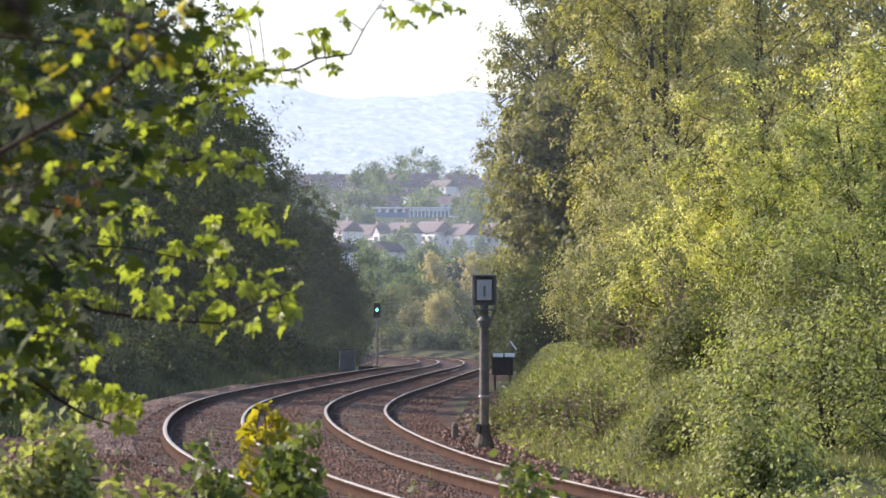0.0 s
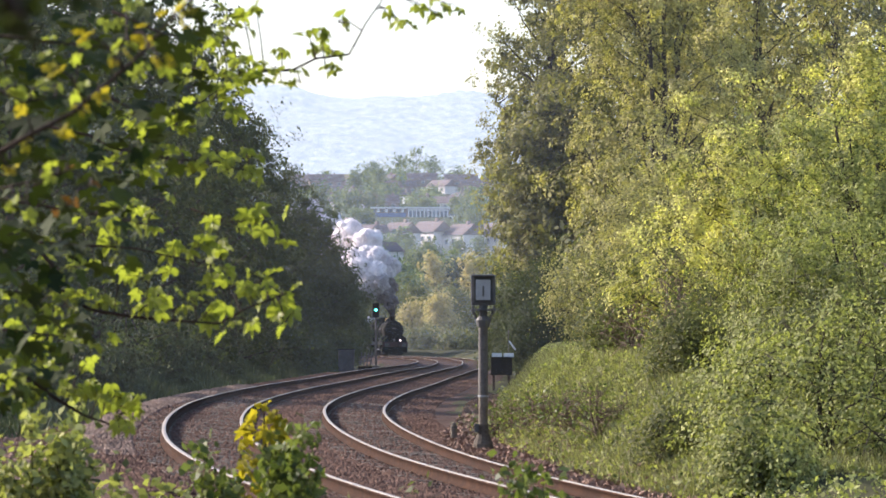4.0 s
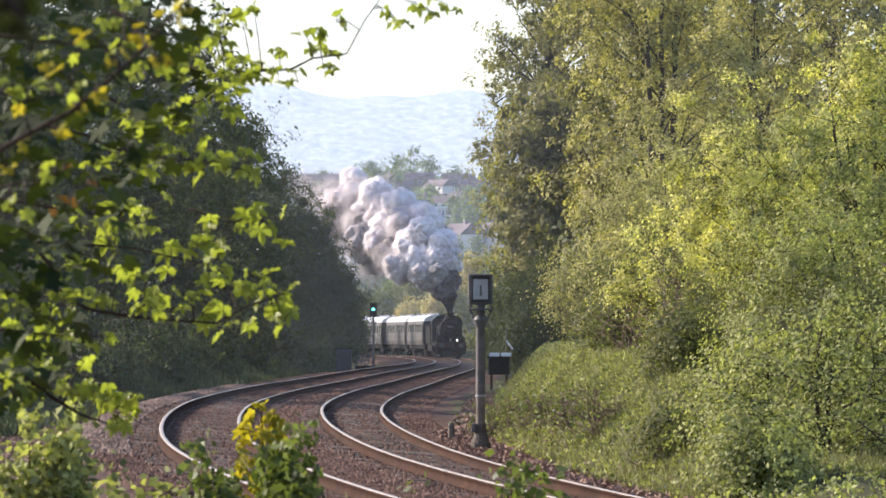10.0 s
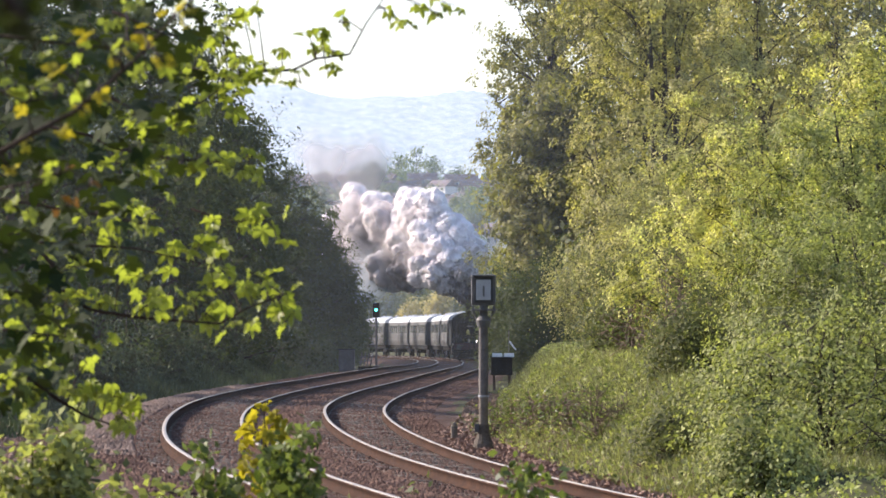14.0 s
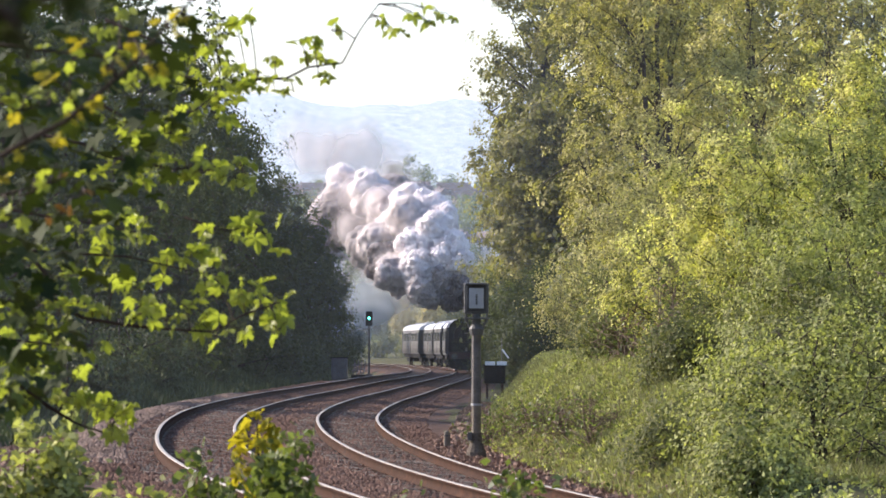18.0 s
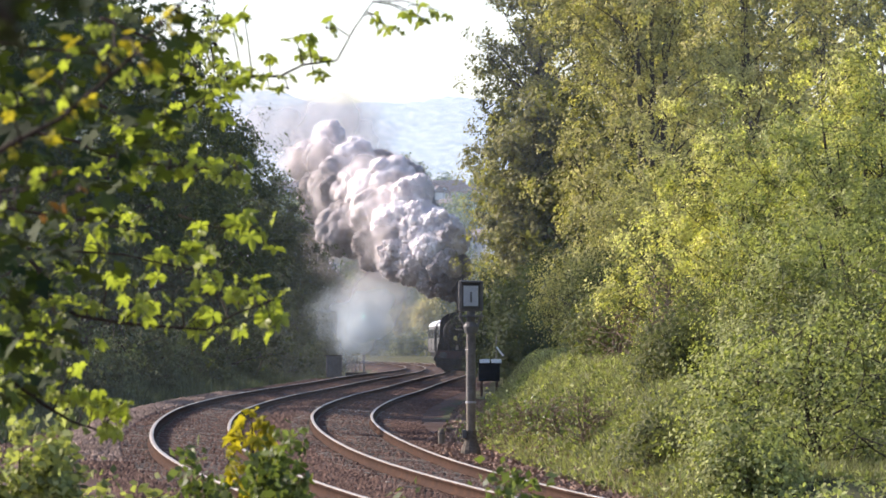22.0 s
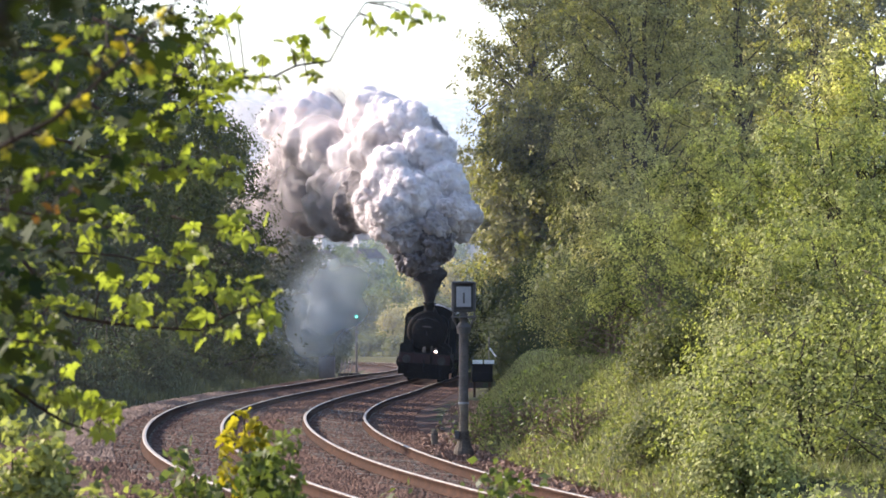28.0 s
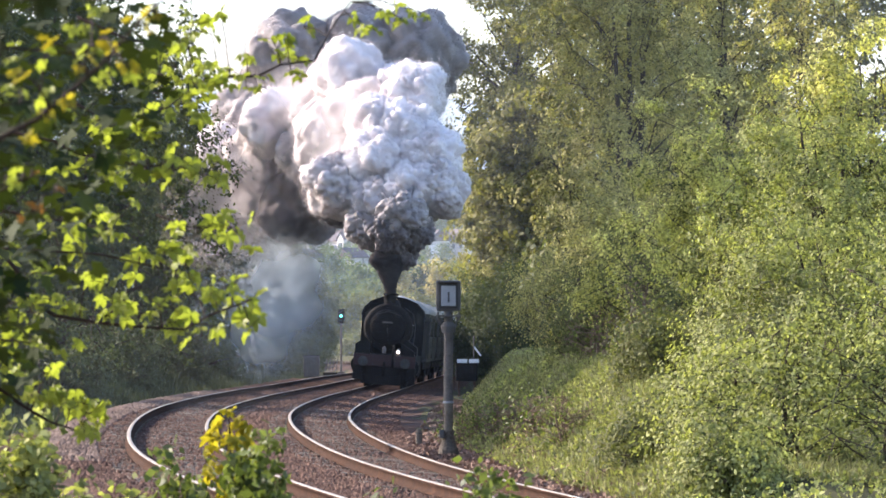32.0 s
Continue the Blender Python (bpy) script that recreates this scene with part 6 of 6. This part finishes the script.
def leaf_mass(name, centres, sizes, material, seed, label, category):
    """Many lobed leaves joined."""
    rng = np.random.RandomState(seed)
    vs, fs = [], []
    shapes = [leaf_shape(300 + i, 1.0) for i in range(4)]
    for c, s in zip(centres, sizes):
        v, f = shapes[rng.randint(4)]
        m = np.array((Matrix.Translation(c) @ leaf_turn(rng)).to_4x4())
        vv = np.array(v)
        vv[:, 2] = 0.25 * np.abs(vv[:, 0]) - 0.35 * (vv[:, 0] ** 2 + vv[:, 1] ** 2)
        vv = vv * s @ m[:3, :3].T + m[:3, 3]
        fs.append(np.array(f) + sum(len(a) for a in vs[-1:]) * 0 + len(vs) * len(v))
        vs.append(vv)
    ob = put(name, raw_mesh(name, np.concatenate(vs), np.concatenate(fs), [material], 3))
    return tagged(ob, label, category, "", "stuff")


def view_spot(x, y, d):
    """A place d metres before the lens, across and up in the units of its first view."""
    return ((x - 784) / FOCAL * d, d, 1.85 + (597 - y) / FOCAL * d)


def build_foreground():
    def bough(label, d, way, spots, mat, seed, leaf=0.088, per=4, spread=0.055, radius=0.008):
        k = d / 22
        r4 = np.random.RandomState(seed + 900)
        pts = [view_spot(x, y, d) for x, y in way]
        clusters = [view_spot(x, y, d + 0.25 * r4.normal()) for x, y in spots]
        sycamore_branch(label, pts, radius * k, clusters, leaf_meshes(mat, 4, leaf * k, "leaf"), seed, per, spread * k)
    lit = "sycamore twig with bright green leaves lit from behind"
    bough("long sycamore bough with tiers of bright green leaves", 22, [(-20, 400), (60, 430), (95, 470), (115, 520), (160, 548), (230, 560), (310, 568), (390, 573), (440, 545), (510, 520)],
          [(145, 472), (108, 478), (150, 520), (120, 545), (178, 536), (215, 492), (265, 500), (270, 524), (250, 552), (308, 550), (345, 533), (362, 560), (402, 562), (408, 513), (440, 508), (472, 505), (502, 522), (490, 556), (506, 574), (58, 545), (35, 528)], L_SYC, 1, radius=0.012, per=5)
    bough("thin sycamore twig with a few hanging leaves", 23, [(-20, 425), (110, 432), (180, 436), (240, 440), (320, 458), (375, 470)], [(330, 436), (312, 442), (375, 478), (392, 462), (350, 440), (210, 420), (72, 436), (30, 420)], L_SYC, 2, per=3)
    bough("slender twig with leaves against the sky", 23, [(330, 118), (400, 138), (470, 126), (520, 124), (560, 104), (620, 96), (650, 40), (684, -8)],
          [(470, 112), (500, 84), (490, 124), (515, 130), (535, 148), (500, 148), (545, 60), (570, 66), (560, 92), (590, 92), (578, 122), (445, 140), (430, 20), (455, 15), (690, 28), (712, 40), (735, 8), (772, 22), (790, 5), (600, 40)], L_SYC, 3, 0.068, 3, 0.035)
    bough("sycamore twig with a row of bright leaves", 22, [(90, 225), (160, 240), (200, 262), (240, 270), (320, 284), (400, 288), (450, 276)], [(232, 262), (210, 288), (265, 300), (296, 286), (325, 279), (370, 292), (395, 282), (428, 300), (345, 284), (440, 282)], L_SYC, 4, per=4)
    bough("sycamore twig with dense small leaves", 22, [(150, 150), (230, 190), (300, 205), (360, 180), (400, 150)], [(236, 204), (264, 216), (306, 222), (334, 190), (350, 188), (374, 180), (396, 158), (318, 186), (240, 212), (404, 180)], L_SYC, 5, per=4)
    bough(lit, 22.5, [(200, 20), (290, 60), (350, 70), (400, 60)], [(400, 48), (375, 110), (410, 132), (392, 90), (345, 130), (420, 100), (380, 60), (408, 20), (360, 25), (425, 128), (405, 140)], L_SYC, 6, 0.075, 5)
    bough(lit, 23, [(-10, 350), (120, 372), (200, 385), (260, 400)], [(208, 370), (222, 392), (260, 396), (180, 378), (150, 400), (280, 372)], L_SYC, 7, per=4)
    bough(lit, 22.5, [(340, 370), (400, 392), (470, 396)], [(414, 402), (430, 392), (470, 392), (455, 388), (425, 410)], L_SYC, 8, per=4, radius=0.005)
    bough("low sycamore twig with leaves drooping to the ground", 22, [(-20, 640), (40, 660), (100, 705), (150, 735), (200, 752)], [(40, 660), (82, 690), (60, 630), (150, 650), (196, 690), (228, 708), (214, 738), (180, 702), (160, 690), (120, 690), (230, 730), (20, 700)], L_SYC, 9, per=5, radius=0.012)
    bough(lit, 21, [(-20, 580), (60, 590), (150, 600)], [(120, 588), (152, 602), (90, 600), (30, 590), (75, 578)], L_SYC, 10, per=3)
    bough("thick sycamore branch with blurred yellow leaves", 12, [(-40, 292), (60, 236), (130, 200), (190, 150), (250, 96), (290, 50), (360, -20)], [(180, 172), (150, 196), (40, 200), (285, 110), (310, 35), (345, 14), (205, 112), (155, 62), (115, 236), (62, 252), (20, 300), (240, 60), (100, 120)], L_YELLOW, 11, 0.075, 3, 0.035, 0.014)
    bough(lit, 14, [(-20, 60), (90, 75), (200, 85), (300, 60)], [(230, 80), (225, 18), (135, 155), (60, 90), (150, 90), (260, 130)], L_SYC, 12, 0.08, 3)
    bough(lit, 13, [(-20, 150), (40, 180), (120, 170)], [(20, 165), (100, 150), (60, 175)], L_SYC, 13, 0.08, 3, 0.04)
    bough(lit, 14, [(-20, 340), (60, 320), (110, 306)], [(78, 306), (100, 312), (30, 370), (50, 360)], L_SYC, 14, 0.07, 3, 0.04)
    bough("sycamore twig with reddish young leaves", 14, [(60, 330), (125, 300), (160, 330)], [(124, 300), (165, 330), (122, 366)], L_RUST, 15, 0.06, 2, 0.03, 0.006)
    rng = np.random.RandomState(77)
    # inner leaves of the same sycamore, their shade put into the dark leaf colour
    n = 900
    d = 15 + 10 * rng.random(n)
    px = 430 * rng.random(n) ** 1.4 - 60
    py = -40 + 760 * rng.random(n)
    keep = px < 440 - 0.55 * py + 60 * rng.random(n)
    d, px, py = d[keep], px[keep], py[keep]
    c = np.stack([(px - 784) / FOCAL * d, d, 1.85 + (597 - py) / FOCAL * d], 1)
    leaf_mass("sycamore_leaves", c, 0.07 + 0.045 * rng.random(len(c)), L_INNER, 5, "mass of sycamore leaves with shade put into their colour", "leaves")
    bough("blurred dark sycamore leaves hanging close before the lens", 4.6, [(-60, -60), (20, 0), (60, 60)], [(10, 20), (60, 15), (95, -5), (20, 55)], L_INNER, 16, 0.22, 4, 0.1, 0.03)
    # sapling
    t = thing("maple_sapling", (-0.95, 27.00, 0.85), "young maple sapling with yellow-green leaves", "sapling")
    part("stem", tube([(0, 0, -0.9), (0.02, 0, 0.2), (0.0, 0, 0.62)], [0.01, 0.007, 0.004], 6), M_TWIG, t)
    gm = leaf_meshes(L_YELLOW, 3, 0.1, "leaf")
    for z, k, sp in ((0.64, 4, 0.03), (0.58, 8, 0.07), (0.52, 8, 0.1), (0.46, 9, 0.11), (0.4, 8, 0.12), (0.33, 8, 0.11), (0.26, 8, 0.11), (0.16, 9, 0.13), (0.06, 9, 0.15)):
        for j in range(k):
            a = rng.random() * 6.28
            ob = new("leaf", gm[rng.randint(3)])
            ob.parent = t
            ob.matrix_basis = Matrix.Translation((sp * math.cos(a), sp * math.sin(a), z + 0.02 * rng.normal())) @ leaf_turn(rng) @ Matrix.Scale(0.75 + 0.4 * rng.random(), 4)
    # brambles at the foot of the view
    beds = [("bramble_bush", 26, 440, 570, 775, 4600, 90, "tangled green brambles with small leaves"), ("bramble_bush", 27, 350, 450, 805, 3000, 91, "low green brambles beside the sapling"),
            ("bramble_bush", 27, 850, 1015, 818, 3000, 92, "leafy bramble shoots reaching over the track"), ("bramble_bush", 28, -60, 215, 735, 7000, 93, "broad green shrub with small leaves near the camera"),
            ("bramble_bush", 28, 600, 760, 868, 350, 94, "low bramble shoots beside the ballast"), ("bramble_bush", 27, 150, 360, 840, 2000, 95, "low green weeds beside the ballast")]
    for name, d, x0, x1, top, n, seed, lab in beds:
        r2 = np.random.RandomState(seed)
        w, x = (x1 - x0) * d / FOCAL, ((x0 + x1) / 2 - 784) * d / FOCAL
        zt = 1.85 + (597 - top) * d / FOCAL
        t = thing(name, (x, d, -0.7), lab, "bramble", "brambles near the camera")
        H = zt + 0.7
        bm, cent = bmesh.new(), []
        for i in range(int(10 + 14 * w)):
            bx = w * (r2.random() - 0.5)
            h = H * (0.72 + 0.3 * r2.random()) * (1 - 0.5 * (abs(bx) / (0.55 * w)) ** 3)
            dy = 0.5 * (r2.random() - 0.5)
            ln = 0.1 * r2.normal()
            pts = [(bx * 0.7, dy, 0), (bx, dy, 0.6 * h), (bx + ln, dy - 0.05, h)]
            tube(pts, [0.008, 0.006, 0.002], 5, bm)
            cent += [np.array(pts[1]) * (1 - f) + np.array(pts[2]) * f for f in np.linspace(0, 1, 9)]
        tagged(part("stem", bm, M_TWIG, t), kind="stuff")
        cent = np.array(cent)
        c = cent[r2.randint(len(cent), size=n)] + r2.normal(0, 0.05, (n, 3))
        v, f = leaf_sheet(c, 0.06, r2)
        tagged(put("leaves", raw_mesh("leaves", v, f, [L_LOWBUSH if seed in (93, 95) else L_SHRUB]), t), kind="stuff")


def build_haze():
    """See-through upright sheets added for haze; the nearer ones only lift dark tones."""
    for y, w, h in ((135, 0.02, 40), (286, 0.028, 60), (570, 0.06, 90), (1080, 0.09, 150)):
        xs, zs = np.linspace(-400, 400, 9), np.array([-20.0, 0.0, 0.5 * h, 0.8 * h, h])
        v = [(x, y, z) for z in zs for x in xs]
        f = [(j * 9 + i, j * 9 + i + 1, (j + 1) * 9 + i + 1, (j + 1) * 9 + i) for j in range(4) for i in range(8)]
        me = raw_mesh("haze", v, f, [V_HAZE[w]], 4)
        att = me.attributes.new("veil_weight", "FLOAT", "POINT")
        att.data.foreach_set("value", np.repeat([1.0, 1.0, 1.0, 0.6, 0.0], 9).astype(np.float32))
        tagged(put("haze", me), "thin blue-white sheet added to stand for haze", "haze", "", "stuff")


# ---------- motion ----------
def on_line(y):
    return pose(line_x(y), y, 0.0, 0, math.degrees(math.atan(cant(y) / 1.505)), -math.degrees(math.atan(line_slope(y))))


def motions():
    steps = [float(i) for i in range(33)]
    walk(ENGINE, [(t, on_line(head_y(t))) for t in steps])
    walk(TENDER, [(t, on_line(head_y(t) + 11.2)) for t in steps])
    for i, c in enumerate(COACHES):
        walk(c, [(t, on_line(min(head_y(t) + 19.0 + 21.3 * i, 698.0))) for t in steps])
    for w, r in WHEELS:
        step = 1 / 15
        n = int(32 * 15)
        walk(w, [(k * step, Matrix.Translation(w.location) @ Matrix.Rotation((10.6 * k * step / r) % (2 * math.pi), 4, "X")) for k in range(n + 1)])
    for i, rod in enumerate(RODS):
        step = 1 / 15
        walk(rod, [(k * step, pose(0, -0.28 * math.sin(10.6 * k * step / 0.9 + i * math.pi / 2), 0.28 * math.cos(10.6 * k * step / 0.9 + i * math.pi / 2))) for k in range(481)])
    rows = []
    for t in steps:
        m = on_line(head_y(t)) @ Vector((0, 2.3, 3.9))
        rows.append((t, pose(m.x, m.y, m.z)))
    walk(PLUME, rows)
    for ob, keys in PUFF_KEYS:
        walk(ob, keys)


build_ground()
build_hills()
build_tracks()
banner_signal()
colour_signal()
lineside_boxes()
ENGINE, WHEELS, RODS = locomotive()
TENDER = tender()
first = coach()
COACHES = [first] + [copy_thing(first, pose(0, 0, 0)) for i in range(4)]
PLUME = build_smoke()
build_left_wood()
build_right_wood()
build_town()
build_haze()
build_foreground()
build_grass()
build_litter()
build_stones()
motions()
